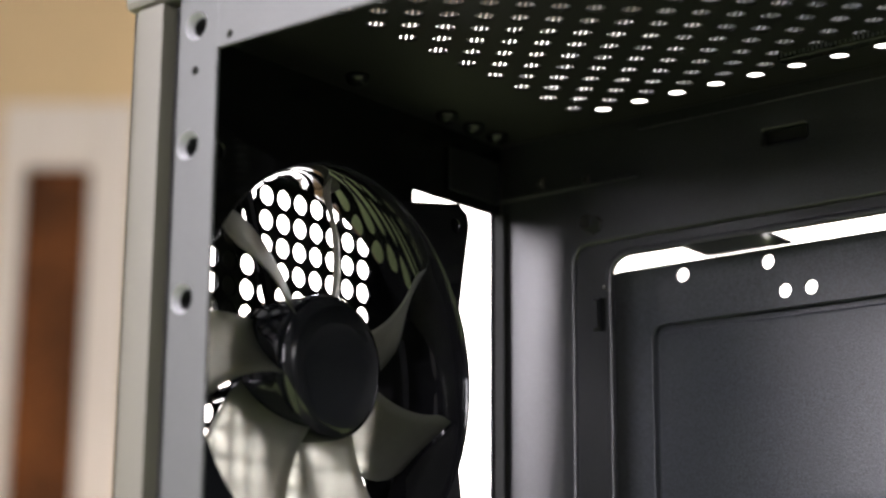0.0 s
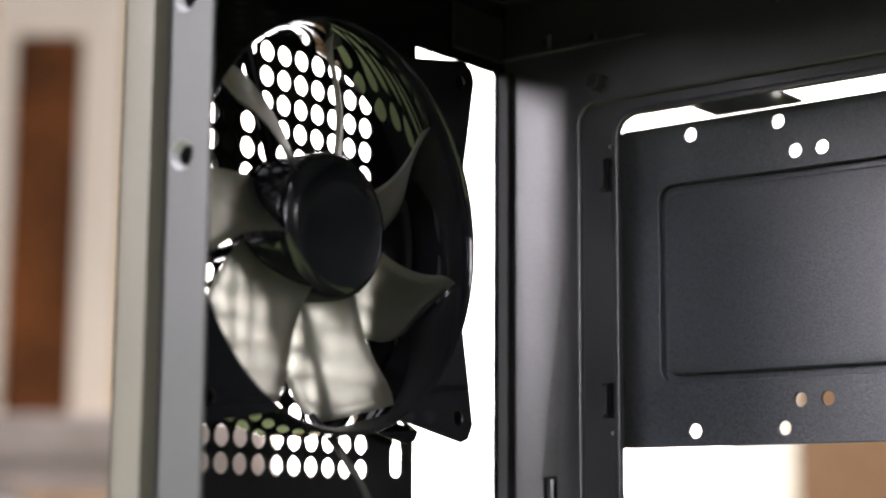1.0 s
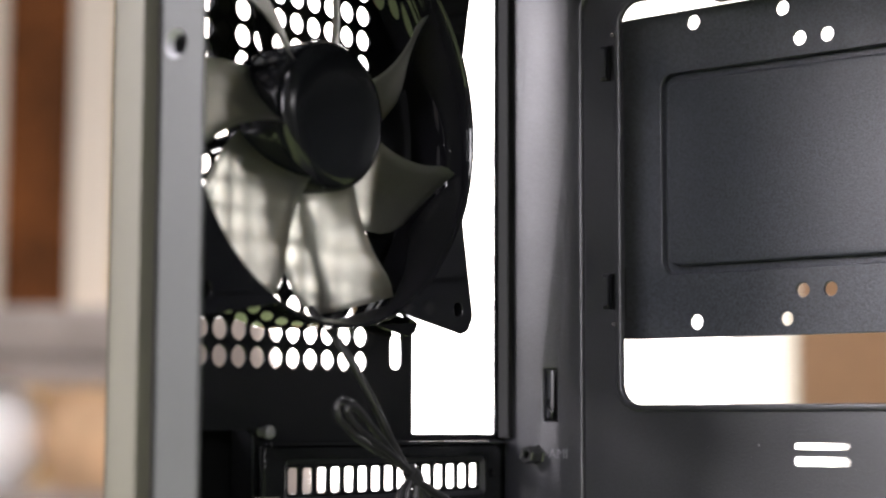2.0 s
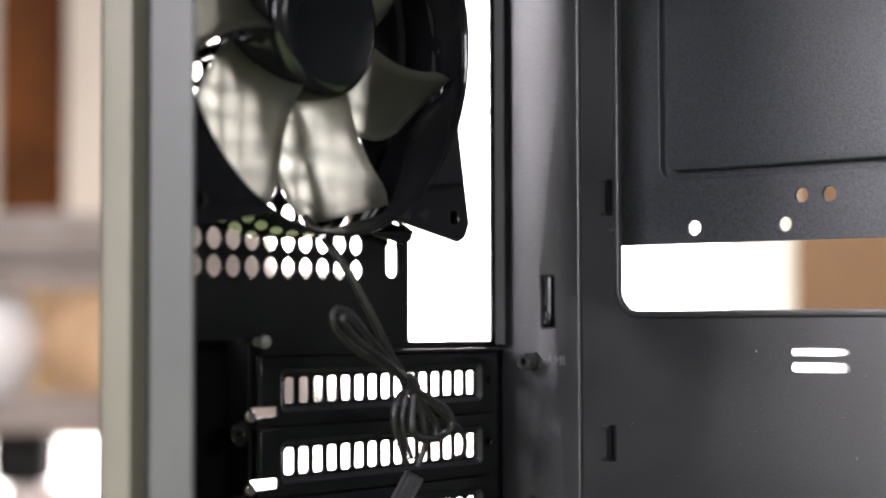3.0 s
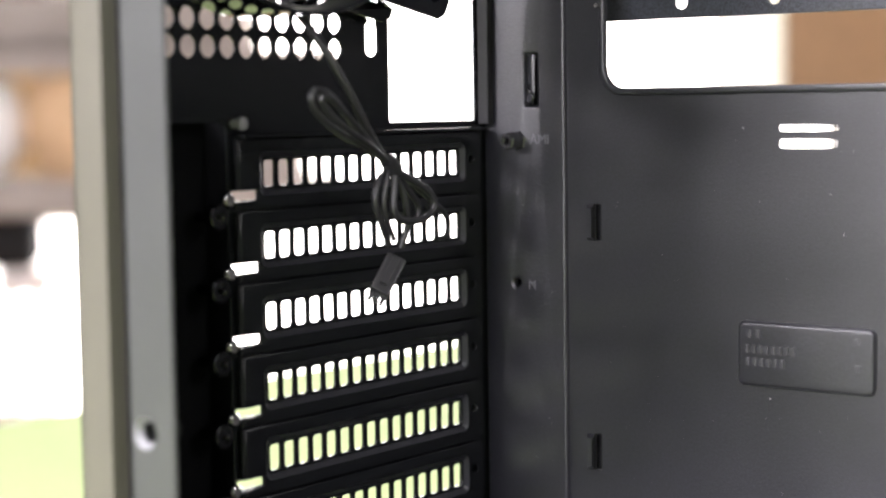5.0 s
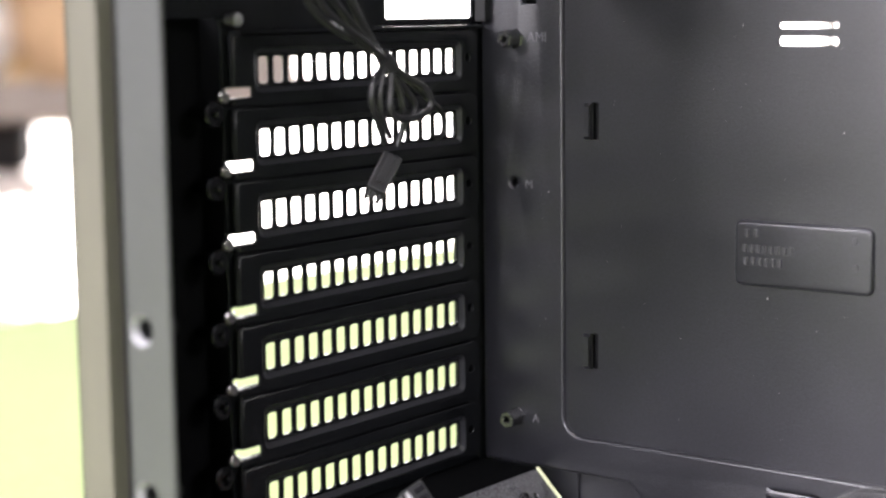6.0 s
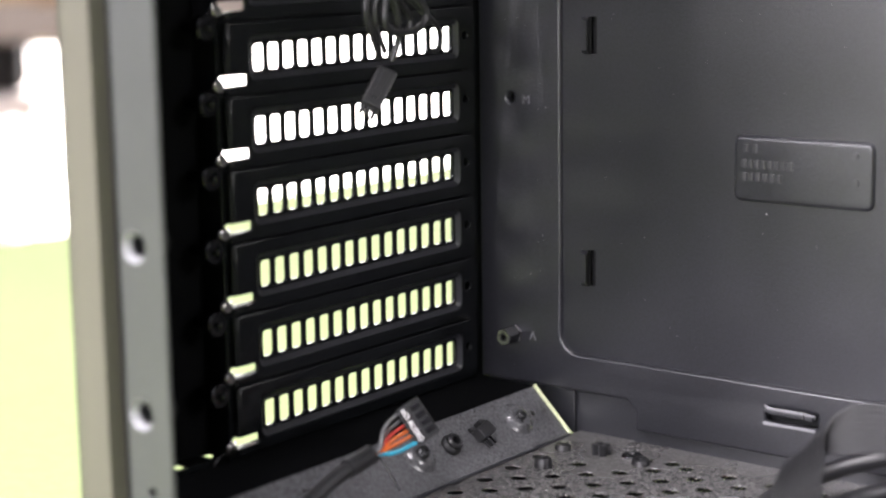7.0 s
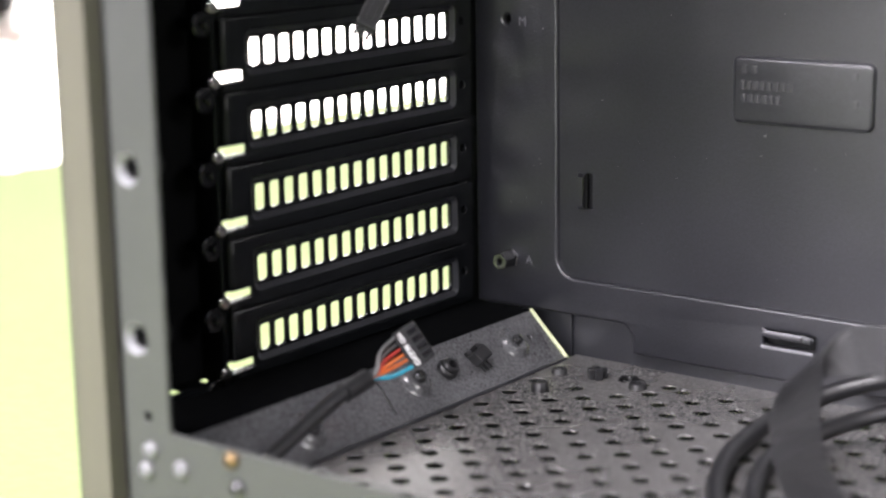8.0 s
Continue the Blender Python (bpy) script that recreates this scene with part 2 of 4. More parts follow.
room_box("floor", -2.6, 2.6, -2.2, 3.7, FLOOR_Z - 0.05, FLOOR_Z, FLOORWOOD, "oak plank floor of the room", "floor")
SKY = (-0.32, -2.07, 0.62, -1.13)       # x0, y0, x1, y1 of the skylight
corners = [ROOM @ Vector((u, v, 0)) for u, v in ((-2.6, -2.2), (2.6, -2.2), (2.6, 3.7), (-2.6, 3.7))]
tagged(link("ceiling", sheet_mesh([[(c.x * 1000, c.y * 1000) for c in corners], [(a * 1000, b * 1000) for a, b in rr(*SKY)]], 60, FLAT, CEIL_Z * 1000 + 60), PALE), "pale painted room ceiling with an added skylight", "ceiling", kind="structure")
win = tagged(thing("window_4", "unseen white framed square skylight, added in the ceiling", "skylight"), kind="structure")
link("window_frame", sheet_mesh([[(a * 1000, b * 1000) for a, b in rr(*SKY)], [(a * 1000, b * 1000) for a, b in rr(-0.30, -2.05, 0.60, -1.15)]], 50, FLAT, CEIL_Z * 1000 + 50), WHITE, win)
WIN_E = (-1.87, 0.83, -0.83, 1.77)       # v0, z0, v1, z1 of the far window
EAST = ROOM @ Matrix.Translation((2.65, 0, 0)) @ REAR
tagged(link("wall_east", sheet_mesh([[(a * 1000, b * 1000) for a, b in pts] for pts in (rr(-2.2, FLOOR_Z, 3.7, CEIL_Z), rr(*WIN_E))], 60, EAST), DIM), "unseen dark grey side wall with an added window", "wall", kind="structure")
win = tagged(thing("window_6", "unseen white framed window, added in the dark side wall", "window"), kind="structure")
link("window_frame", sheet_mesh([[(a * 1000, b * 1000) for a, b in rr(*WIN_E)], [(a * 1000, b * 1000) for a, b in rr(-1.84, 0.86, -0.86, 1.74)]], 40, EAST, -10), WHITE, win)
tagged(part("backdrop_far", box(bmesh.new(), 3.3, 3.32, -2.8, 0.2, -0.4, 2.8, ROOM), OUTSIDE), "bright white daylight outside the added far window", "backdrop", kind="structure")

def room_wall(name, v0, outlines, mat, label):
    """A wall across the room with openings through it; u and z in metres."""
    m = ROOM @ Matrix.Translation((0, v0, 0)) @ TRAY
    me = sheet_mesh([[(a * 1000, b * 1000) for a, b in pts] for pts in outlines], 100, m)
    return tagged(link(name, me, mat), label, "wall", kind="structure")


WIN_A = (-0.60, -0.50, 1.10, 1.52)     # u0, z0, u1, z1 of the openings ahead
# low opening made up to stand in for a bright white patch
WIN_B = (-1.25, -0.50, -0.64, -0.06)
room_wall("wall_north", WALL_V, [rr(-2.6, FLOOR_Z, 2.6, CEIL_Z), rr(*WIN_A), rr(*WIN_B)], WALLPAINT, "warm beige wall with a large window and a made-up low one")
WIN_C = (-1.66, 0.38, -0.54, 1.30)      # u0, z0, u1, z1 of the window behind the camera
room_wall("wall_south", -2.1, [rr(-2.6, FLOOR_Z, 2.6, CEIL_Z), rr(*WIN_C)], DIM, "unseen dark grey wall with a low wide window")
WIN_D = (-0.95, 0.49, -0.01, 1.41)        # v0, z0, v1, z1 of the side window
WEST = ROOM @ Matrix.Translation((-1.7, 0, 0)) @ REAR
tagged(link("wall_west", sheet_mesh([[(a * 1000, b * 1000) for a, b in pts] for pts in (rr(-2.2, FLOOR_Z, 3.45, CEIL_Z), rr(*WIN_D))], 80, WEST), DIM), "unseen dark grey side wall with a small window", "wall", kind="structure")
for name, (u0, z0, u1, z1), v in (("window_1", WIN_A, WALL_V), ("window_2", WIN_B, WALL_V), ("window_3", WIN_C, -2.1)):
    win = tagged(thing(name, "white framed window with bright daylight outside", "window"), kind="structure")
    m = ROOM @ Matrix.Translation((0, v + 0.03, 0)) @ TRAY
    f = 0.03
    link("window_frame", sheet_mesh([[(a * 1000, b * 1000) for a, b in rr(u0, z0, u1, z1)], [(a * 1000, b * 1000) for a, b in rr(u0 + f, z0 + f, u1 - f, z1 - f)]], 40, m), WHITE, win)
win = tagged(thing("window_5", "white framed side window with bright daylight outside", "window"), kind="structure")
link("window_frame", sheet_mesh([[(a * 1000, b * 1000) for a, b in rr(*WIN_D)], [(a * 1000, b * 1000) for a, b in rr(-0.92, 0.52, -0.04, 1.38)]], 40, WEST, -20), WHITE, win)
tagged(part("backdrop_side", box(bmesh.new(), -2.42, -2.4, -1.8, 0.8, -1.0, 2.4, ROOM), OUTSIDE), "bright white daylight outside the side window", "backdrop", kind="structure")
tagged(part("backdrop_behind", box(bmesh.new(), -2.6, 0.4, -2.82, -2.8, -1.0, 1.6, ROOM), OUTSIDE), "bright white daylight outside the window behind the camera", "backdrop", kind="structure")
back = room_box("backdrop", -3.5, 3.5, 4.6, 4.62, -1.6, 3.2, OUTSIDE, "bright white overcast daylight outside the windows", "backdrop")

# narrow door panel in a white casing
door = tagged(thing("door_1", "narrow dark orange-brown wooden door in white casing", "door"), kind="structure")
part("door_leaf", box(bmesh.new(), -0.896, -0.758, WALL_V - 0.02, WALL_V - 0.002, 0.36, 1.14, ROOM), DOORWOOD, door)
for a, b, c, d in ((-0.947, -0.896, 0.30, 1.28), (-0.758, -0.668, 0.30, 1.28), (-0.896, -0.758, 1.14, 1.28)):
    part("casing", box(bmesh.new(), a, b, WALL_V - 0.035, WALL_V - 0.002, c, d, ROOM, 0.006), WHITE, door)

# table
table = thing("table", "large lime green table top under the computer case", "table")
part("tabletop", box(bmesh.new(), -0.51, 0.75, -0.95, 1.10, TABLE_Z - 0.03, TABLE_Z, bevel=0.004), LIME, table)
for x in (-0.44, 0.68):
    for y in (-0.88, 1.03):
        part("leg", rod(bmesh.new(), (x, y, FLOOR_Z), (x, y, TABLE_Z - 0.03), 0.025), DARKSTEEL, table)

# brown cabinet in front of the window
cab = thing("cabinet", "plain brown wood veneer cabinet on thin tall legs", "cabinet")
part("body", box(bmesh.new(), 0.343, 0.95, 1.72, 2.1, 0.124, 0.36, ROOM, 0.004), BROWN, cab)
part("side_edge", box(bmesh.new(), 0.329, 0.343, 1.72, 2.1, 0.124, 0.36, ROOM, 0.003), WHITE, cab, "cream edge strip")
for u in (0.47, 0.92):
    for v in (1.76, 2.06):
        part("leg", rod(bmesh.new(), ROOM @ Vector((u, v, FLOOR_Z)), ROOM @ Vector((u, v, 0.124)), 0.012), DARKSTEEL, cab)

# open shelf with a folded blanket, a basket and a vase, against the wall
shelf = thing("shelf", "grey open shelf with two thick boards by the wall", "shelf")
for z0, z1 in ((-0.035, 0.022), (0.20, 0.235)):
    part("board", box(bmesh.new(), -1.15, -0.165, 2.85, 3.2, z0, z1, ROOM, 0.004), CLOTH, shelf)
for u in (-1.13, -0.45):
    for v in (2.88, 3.17):
        part("post", rod(bmesh.new(), ROOM @ Vector((u, v, FLOOR_Z)), ROOM @ Vector((u, v, 0.20)), 0.012), DARKSTEEL, shelf)
tagged(part("blanket", box(bmesh.new(), -0.95, -0.30, 2.88, 3.16, 0.236, 0.328, ROOM, 0.03), CLOTH), "folded warm grey blanket on the shelf", "blanket")
bm = bmesh.new()
lathe(bm, [(0.0, 0), (0.10, 0), (0.135, 0.06), (0.14, 0.10), (0.125, 0.155), (0.115, 0.155), (0.12, 0.10), (0.0, 0.03)], ROOM @ Matrix.Translation((-0.56, 3.0, 0.0225)), 28)
basket = thing("basket", "round tan wicker basket on the shelf", "basket")
part("body", bm, TAN, basket, smooth=50)
bm = bmesh.new()
lathe(bm, [(0.112, 0.150), (0.120, 0.145), (0.128, 0.150), (0.128, 0.160), (0.120, 0.165), (0.112, 0.160), (0.112, 0.150)], ROOM @ Matrix.Translation((-0.56, 3.0, 0.0225)), 28)
part("rim", bm, TAN, basket, smooth=50)
bm = bmesh.new()
lathe(bm, [(0.0, 0), (0.04, 0), (0.075, 0.05), (0.08, 0.10), (0.06, 0.155), (0.03, 0.175), (0.034, 0.19), (0.0, 0.19)], ROOM @ Matrix.Translation((-0.76, 2.95, 0.0225)), 28)
tagged(part("vase", bm, PORCELAIN, smooth=50), "round white ceramic vase on the shelf", "vase")

tagged(part("storage_box", box(bmesh.new(), -0.43, -0.225, 2.90, 3.15, 0.0225, 0.105, ROOM, 0.008), CLOTH), "plain warm grey fabric storage box on the shelf", "box")

# stool with a black bag on it, in front of the low window
stool = thing("stool", "small pale pink padded stool with white legs", "stool")
bm = bmesh.new()
lathe(bm, [(0.0, -0.180), (0.046, -0.180), (0.052, -0.172), (0.052, -0.148), (0.044, -0.137), (0.0, -0.134)], ROOM @ Matrix.Translation((-0.715, 3.04, 0)), 28)
part("seat", bm, PINKCLOTH, stool, smooth=50)
for k in range(4):
    a = radians(45 + 90 * k)
    part("leg", rod(bmesh.new(), ROOM @ Vector((-0.715 + 0.055 * math.cos(a), 3.04 + 0.065 * math.sin(a), FLOOR_Z)), ROOM @ Vector((-0.715 + 0.034 * math.cos(a), 3.04 + 0.038 * math.sin(a), -0.175)), 0.004, 0.006), PORCELAIN, stool)
bm = box(bmesh.new(), -0.785, -0.682, 2.99, 3.09, -0.1345, -0.040, ROOM, 0.020)
tagged(part("bag", bm, MATT, smooth=50), "small rounded black bag lying on the stool", "bag")

# ---- computer case ----
case = thing("computer_case", "open black and grey steel computer case, empty inside, on the table", "computer case")
PITCH = 20.32                      # expansion slots
SLOT_Z = [118.5 - PITCH * k for k in range(7)]
FX = 330.0                         # inner front end of the case

# rear panel: opening for the board's sockets, round vents, expansion slots
holes = [rr(-47.9, 131.9, -4.2, 292.7, 0.8)]
for k in range(17):
    for j in range(13):
        y, z = -72.2 - 7.42 * j, 153.7 + 7.63 * k
        holes.append(circ(y, z, 3.15, 14))
holes.append(rr(-58.7, 151.8, -52.6, 162.4, 2.2))
for z in SLOT_Z:
    holes.append([(-117.2, z - 7.4), (-104.0, z - 7.4), (-104.0, z - 6.5), (-14.0, z - 6.5), (-14.0, z + 6.5), (-107.5, z + 6.5), (-107.5, z - 4.6), (-117.2, z - 4.6)])
holes.append(rr(-144, -12, -118, 133, 3))
sheet("rear_panel", [rr(-171.5, -32, 26.0, 318.5)] + holes, 1.0, REAR, SATIN, case, "black steel rear panel with round vents")
part("slot_recess", box(bmesh.new(), -0.010, -0.009, -0.146, -0.117, -0.014, 0.135), SHADE_BLACK, case)
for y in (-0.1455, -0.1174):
    part("recess_side", box(bmesh.new(), -0.009, -0.001, y - 0.0004, y + 0.0004, -0.014, 0.135), SHADE_BLACK, case)
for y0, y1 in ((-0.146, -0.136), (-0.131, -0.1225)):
    part("recess_floor", box(bmesh.new(), -0.009, -0.0011, y0, y1, -0.0138, -0.0130), SHADE_BLACK, case)
# dark upright bar behind the round vents, placed to fit the camera's view
part("vent_rib", box(bmesh.new(), -0.0050, -0.0011, -0.1335, -0.1262, 0.2310, 0.3170, bevel=0.0004), MATT, case)
# raised strip along the slots' inner edge and the step above the slots
part("slot_ledge", box(bmesh.new(), 0.0005, 0.004, -0.115, -0.003, 0.1285, 0.1297, bevel=0.0004), SATIN, case)

# motherboard tray
cut = rr(46.7, 141.0, 262, 271.5, 7, 6)
tray_holes = [cut, rr(106.0, 300.0, 121.5, 304.6, 0.8), rr(106.3, 127.9, 124.9, 129.7, 0.8), rr(106.3, 123.0, 124.9, 125.6, 1.1),
              rr(105.5, -13.1, 122.1, -8.7, 0.6), circ(13.2, 79.0, 1.5, 14), rr(16.8, 136.3, 21.7, 152.9, 0.5)]
TABS = [(41.5, 252.4), (42.0, 177.7), (42.1, 99.4), (41.8, 26.3)]
for x, z in TABS:
    tray_holes.append(rr(x + 0.2, z - 5.8, x + 2.8, z + 5.8, 0.4))
rim = [(0.6, -14.2), (57, -14.2), (60.5, -17.5), (60.5, -23.5), (FX, -23.5), (FX, 318.7), (0.6, 318.7)]
sheet("motherboard_tray", [rim] + tray_holes, 1.0, TRAY, BLACK, case, "black powder-coated steel motherboard tray", w0=-1.3)
inner = rr(32.3, -2.1, 318, 277.1, 6.5, 6)
border_holes = [inner, circ(13.2, 79.0, 1.5, 14), rr(16.8, 136.3, 21.7, 152.9, 0.5), rr(105.5, -13.1, 122.1, -8.7, 0.6), rr(106.0, 300.0, 121.5, 304.6, 0.8)]
sheet("tray_border", [rim] + border_holes, 3.4, TRAY, BLACK, case, w0=0.2, bevel=1.1)
# rolled lip round the large cut-out
lip = link("cutout_lip", sheet_mesh([rr(44.9, 139.2, 263.8, 273.3, 8.6, 6), rr(47.1, 141.4, 261.6, 271.1, 6.6, 6)], 2.6, TRAY, 0.2, 0.6), BLACK, case, smooth=40)
# folded edge under the top
part("top_fold", box(bmesh.new(), 0.0595, FX * MM, -0.0018, -0.0001, 0.3136, 0.3142, bevel=0.0002), BLACK, case)
part("corner_fold", box(bmesh.new(), 0.0008, 0.0590, -0.0022, -0.0001, 0.2974, 0.2982, bevel=0.0002), BLACK, case)
# recessed wall under the tray's notch
part("lower_wall", box(bmesh.new(), 0.001, 0.062, 0.0035, 0.0045, -0.0292, -0.012), BLACK, case)
part("lower_wall", box(bmesh.new(), 0.0355, 0.0362, 0.0022, 0.0030, -0.030, -0.0145), BLACK, case)
# matt black strip for the dark band where the tray meets the rear panel
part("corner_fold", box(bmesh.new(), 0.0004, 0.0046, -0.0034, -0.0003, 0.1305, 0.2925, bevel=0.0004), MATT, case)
# lacing tabs: a raised bridge beside each slot
for x, z in TABS + [(18.0, 145.0)]:
    big = z == 145.0
    bm = bmesh.new()
    x0, x1, h = ((x - 1.6, x + 2.6, 7.5) if big else (x - 2.4, x + 0.7, 5.6))
    prof = [(0, 0.2), (0.35, 2.0), (1.0, 2.2), (1.0, 1.6), (0.5, 1.4), (0.1, -0.4)]
    if big:
        prof = [(1.0, 0.0), (0.75, -1.6), (0.2, -2.0), (0.2, -1.4), (0.6, -1.1), (0.85, 0.4)]
    rings = []
    for v in ((-h, -h + 0.9, h - 0.9, h) if not big else (-7.6, -5.5, 6.2, 7.6)):
        s = 0.35 if abs(v) >= h else 1.0
        rings.append([bm.verts.new(mm(x0 + (x1 - x0) * a, -b * s + 1.0 * (not big), z + v)) for a, b in prof])
    for r, q in zip(rings, rings[1:]):
        for k in range(len(prof)):
            bm.faces.new((r[k], r[(k + 1) % len(prof)], q[(k + 1) % len(prof)], q[k]))
    bm.faces.new(rings[0])
    bm.faces.new(rings[-1])
    part("lacing_tab", bm, BLACK, case, smooth=50)
# bright bent hook in the tall slot
tube("slot_hook", [mm(18.3, 0.5, 143.0), mm(18.9, -0.9, 141.2), mm(20.4, -1.3, 140.2), mm(20.9, -1.2, 138.4), mm(20.0, -0.4, 137.0)], 0.0005, THUMB, case, "bent steel hook")
# lower lacing bridge with bright strips along its edges
bm = bmesh.new()
box(bm, 0.1075, 0.1190, -0.0028, -0.0016, -0.0100, -0.0086, bevel=0.0003)
box(bm, 0.1055, 0.1076, -0.0020, 0.0004, -0.0100, -0.0086, bevel=0.0003)
box(bm, 0.1189, 0.1216, -0.0020, 0.0004, -0.0104, -0.0090, bevel=0.0003)
bridge = part("lacing_tab", bm, BLACK, case)
bm = bmesh.new()
rod(bm, mm(107.6, -2.5, -8.3), mm(118.9, -2.5, -8.3), 0.0003, n=8)
rod(bm, mm(107.6, -2.5, -8.3), mm(105.4, -0.4, -8.2), 0.0004, n=8)
rod(bm, mm(118.9, -2.5, -8.3), mm(121.6, -0.4, -9.4), 0.0004, n=8)
box(bm, 0.105, 0.1216, -0.0008, 0.0002, -0.0140, -0.0132)
part("worn_edge", bm, ZINC, bridge, "bright thin strips along the sheet edges")

# black sheets added behind the tray slots so that they look dark
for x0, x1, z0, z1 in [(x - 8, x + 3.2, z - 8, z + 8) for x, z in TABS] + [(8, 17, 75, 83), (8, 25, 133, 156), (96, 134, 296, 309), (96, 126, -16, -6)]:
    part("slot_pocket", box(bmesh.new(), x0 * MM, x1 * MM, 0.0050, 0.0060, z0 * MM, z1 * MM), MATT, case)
part("lower_wall", box(bmesh.new(), 0.058, FX * MM, 0.0030, 0.0040, -0.0300, -0.0150), BLACK, case)

# raised badge with stamped, unreadable writing
me = sheet_mesh([rr(93.6, 52.5, 137.2, 71.8, 2.2)], 3.0, TRAY, 0.3, 1.1)
badge = link("badge_plate", me, BLACK, case, "raised stamped badge panel", smooth=40)
for x0, x1, z in ((97, 103, 68.2), (96.4, 113.5, 63.6), (96.8, 110, 59.8)):
    n = int((x1 - x0) / 2.1)
    for k in range(n):
        x = x0 + (x1 - x0) * k / n
        sheet("stamped_bar", [rr(x, z - 1.2, x + 1.3, z + 1.2, 0.3)], 0.6, TRAY, STAMP, badge, w0=0.75, bevel=0.15)
for x, z in ((131, 68.0), (131.4, 60.4)):
    sheet("stamped_bar", [rr(x, z - 0.9, x + 1.6, z + 0.9, 0.4)], 0.6, TRAY, STAMP, badge, w0=0.75, bevel=0.15)

# brass-threaded board standoffs, black
def standoff(x, z):
    bm = bmesh.new()
    m = TRAY @ Matrix.Translation(mm(x, z, 0))
    lathe(bm, [(0.0, -0.001), (1.25 * MM, -0.001), (1.25 * MM, 6.3 * MM), (1.5 * MM, 6.6 * MM), (2.6 * MM, 6.6 * MM), (2.9 * MM, 6.2 * MM), (2.9 * MM, 0.8 * MM), (3.4 * MM, 0.3 * MM), (3.4 * MM, 0.0)], m @ Matrix.Rotation(0.3, 4, "Z"), 6)
    part("standoff", bm, DARKSTEEL, case, "black hexagonal board standoff")


for x, z in ((14.1, 125.1), (14.1, 1.6), (41.0, 283.4)):
    standoff(x, z)
lettering("stamped_letters", "AMI", 0.0045, TRAY @ Matrix.Translation(mm(22.6, 125.4, 0.25)), EMBOSS, case)
lettering("stamped_letters", "M", 0.0040, TRAY @ Matrix.Translation(mm(19.2, 78.4, 0.25)), EMBOSS, case)
lettering("stamped_letters", "A", 0.0040, TRAY @ Matrix.Translation(mm(21.4, 1.8, 0.25)), EMBOSS, case)

# drive plate behind the cut-out
P = [(62.7, 266.8), (95.2, 266.8), (101.0, 256.4), (110.4, 256.4), (62.8, 168.1), (95.1, 168.1), (100.8, 176.8), (110.2, 176.8)]
plate = link("drive_plate", sheet_mesh([rr(35.4, 162.9, 250, 271.4, 1.5), rr(50.4, 184.0, 231.4, 250.6, 4.8, 6)] + [circ(a, b, 2.25, 18) for a, b in P], 1.6, TRAY, -20.0, 0.35), PLATE, case, "black textured steel plate behind the cut-out")
link("centre_panel", sheet_mesh([rr(53.0, 186.8, 228.8, 247.8, 3.6, 6)], 4.4, TRAY, -19.7, 0.7), PLATE, plate, smooth=40)
# black strip put in as shade for the gap between lip and plate
part("side_fold", box(bmesh.new(), 0.0300, 0.0356, 0.0206, 0.0214, 0.1630, 0.2712), SHADE_BLACK, plate, "black strip for the dark gap beside the plate")
bm = bmesh.new()
for w in (rr(50.3, 183.9, 231.5, 250.7, 4.8, 6), rr(53.4, 187.2, 228.4, 247.4, 3.6, 6)):
    a, b = [[bm.verts.new(TRAY @ mm(u, v, d)) for u, v in w] for d in (-21.0, -24.0)]
    for k in range(len(a)):
        bm.faces.new((a[k], a[(k + 1) % len(a)], b[(k + 1) % len(a)], b[k]))
part("groove_wall", bm, PLATE, plate)
link("groove_bed", sheet_mesh([rr(49.0, 182.6, 232.8, 252.0, 4.8, 6), rr(55.0, 188.8, 226.8, 245.8, 3.6, 6)], 0.6, TRAY, -23.6, 0.0), PLATE, plate)
for z in (167.0, 261.0):
    part("rivet", rod(bmesh.new(), mm(45.2, 0.2, z), mm(45.2, -1.6, z), 0.0007, n=10), STEEL, case)
# tab that bridges the cut-out and the plate
part("bridge_tab", box(bmesh.new(), 0.073, 0.1045, 0.0, 0.0200, 0.2715, 0.2725), BLACK, case)
# bracket carrying the plate, past the cut-out's far end
part("plate_bracket", box(bmesh.new(), 0.245, 0.249, 0.001, 0.0205, 0.168, 0.266), BLACK, case)

# top: perforated panel with a dust filter over it
CZ = 318.5
holes = []
for j in range(25):
    for k in range(12):
        for s in (0, 1):
            x, y = 24.8 + 14.42 * j + 7.21 * s, -13.1 - 14.42 * k - 7.21 * s
            if x < FX - 8 and y > -148:
                if x < 46:
                    continue
                holes.append(circ(x, y, 3.15, 12))
# MATT in place of BLACK darkens the underside as if shaded
top = sheet("top_panel", [rr(-1.2, -172, FX, 26.0)] + holes, 1.0, FLAT, MATT, case, "black perforated steel top panel, darkened to look shaded", w0=CZ + 1.0)
bm = bmesh.new()
X0, X1, Y0, Y1 = 4.0, FX - 3.0, -166.0, -9.5
c = X0 + Y0 + 2.0
while c < X1 + Y1 - 2.0:        # strands along x + y = c
    xa, xb = max(X0, c - Y1), min(X1, c - Y0)
    m = Matrix.Translation(mm((xa + xb) / 2, c - (xa + xb) / 2, CZ + 3.3)) @ Matrix.Rotation(radians(-45), 4, "Z")
    h = (xb - xa) * 0.70711
    box(bm, -h * MM, h * MM, -0.00060, 0.00060, -0.0003, 0.0003, m)
    c += 2.35
for y in (-166, -140, -110, -80, -50, -10.0):
    box(bm, 0.003, (FX - 3) * MM, (y - 0.5) * MM, (y + 0.5) * MM, (CZ + 3.6) * MM, (CZ + 4.2) * MM)
tagged(part("top_filter", bm, FILTER, case, "grey woven dust filter on the top"), kind="stuff")
part("filter_clip", box(bmesh.new(), 0.126, 0.240, -0.0262, -0.0215, 0.3165, 0.3196, bevel=0.0005), SATIN, case)
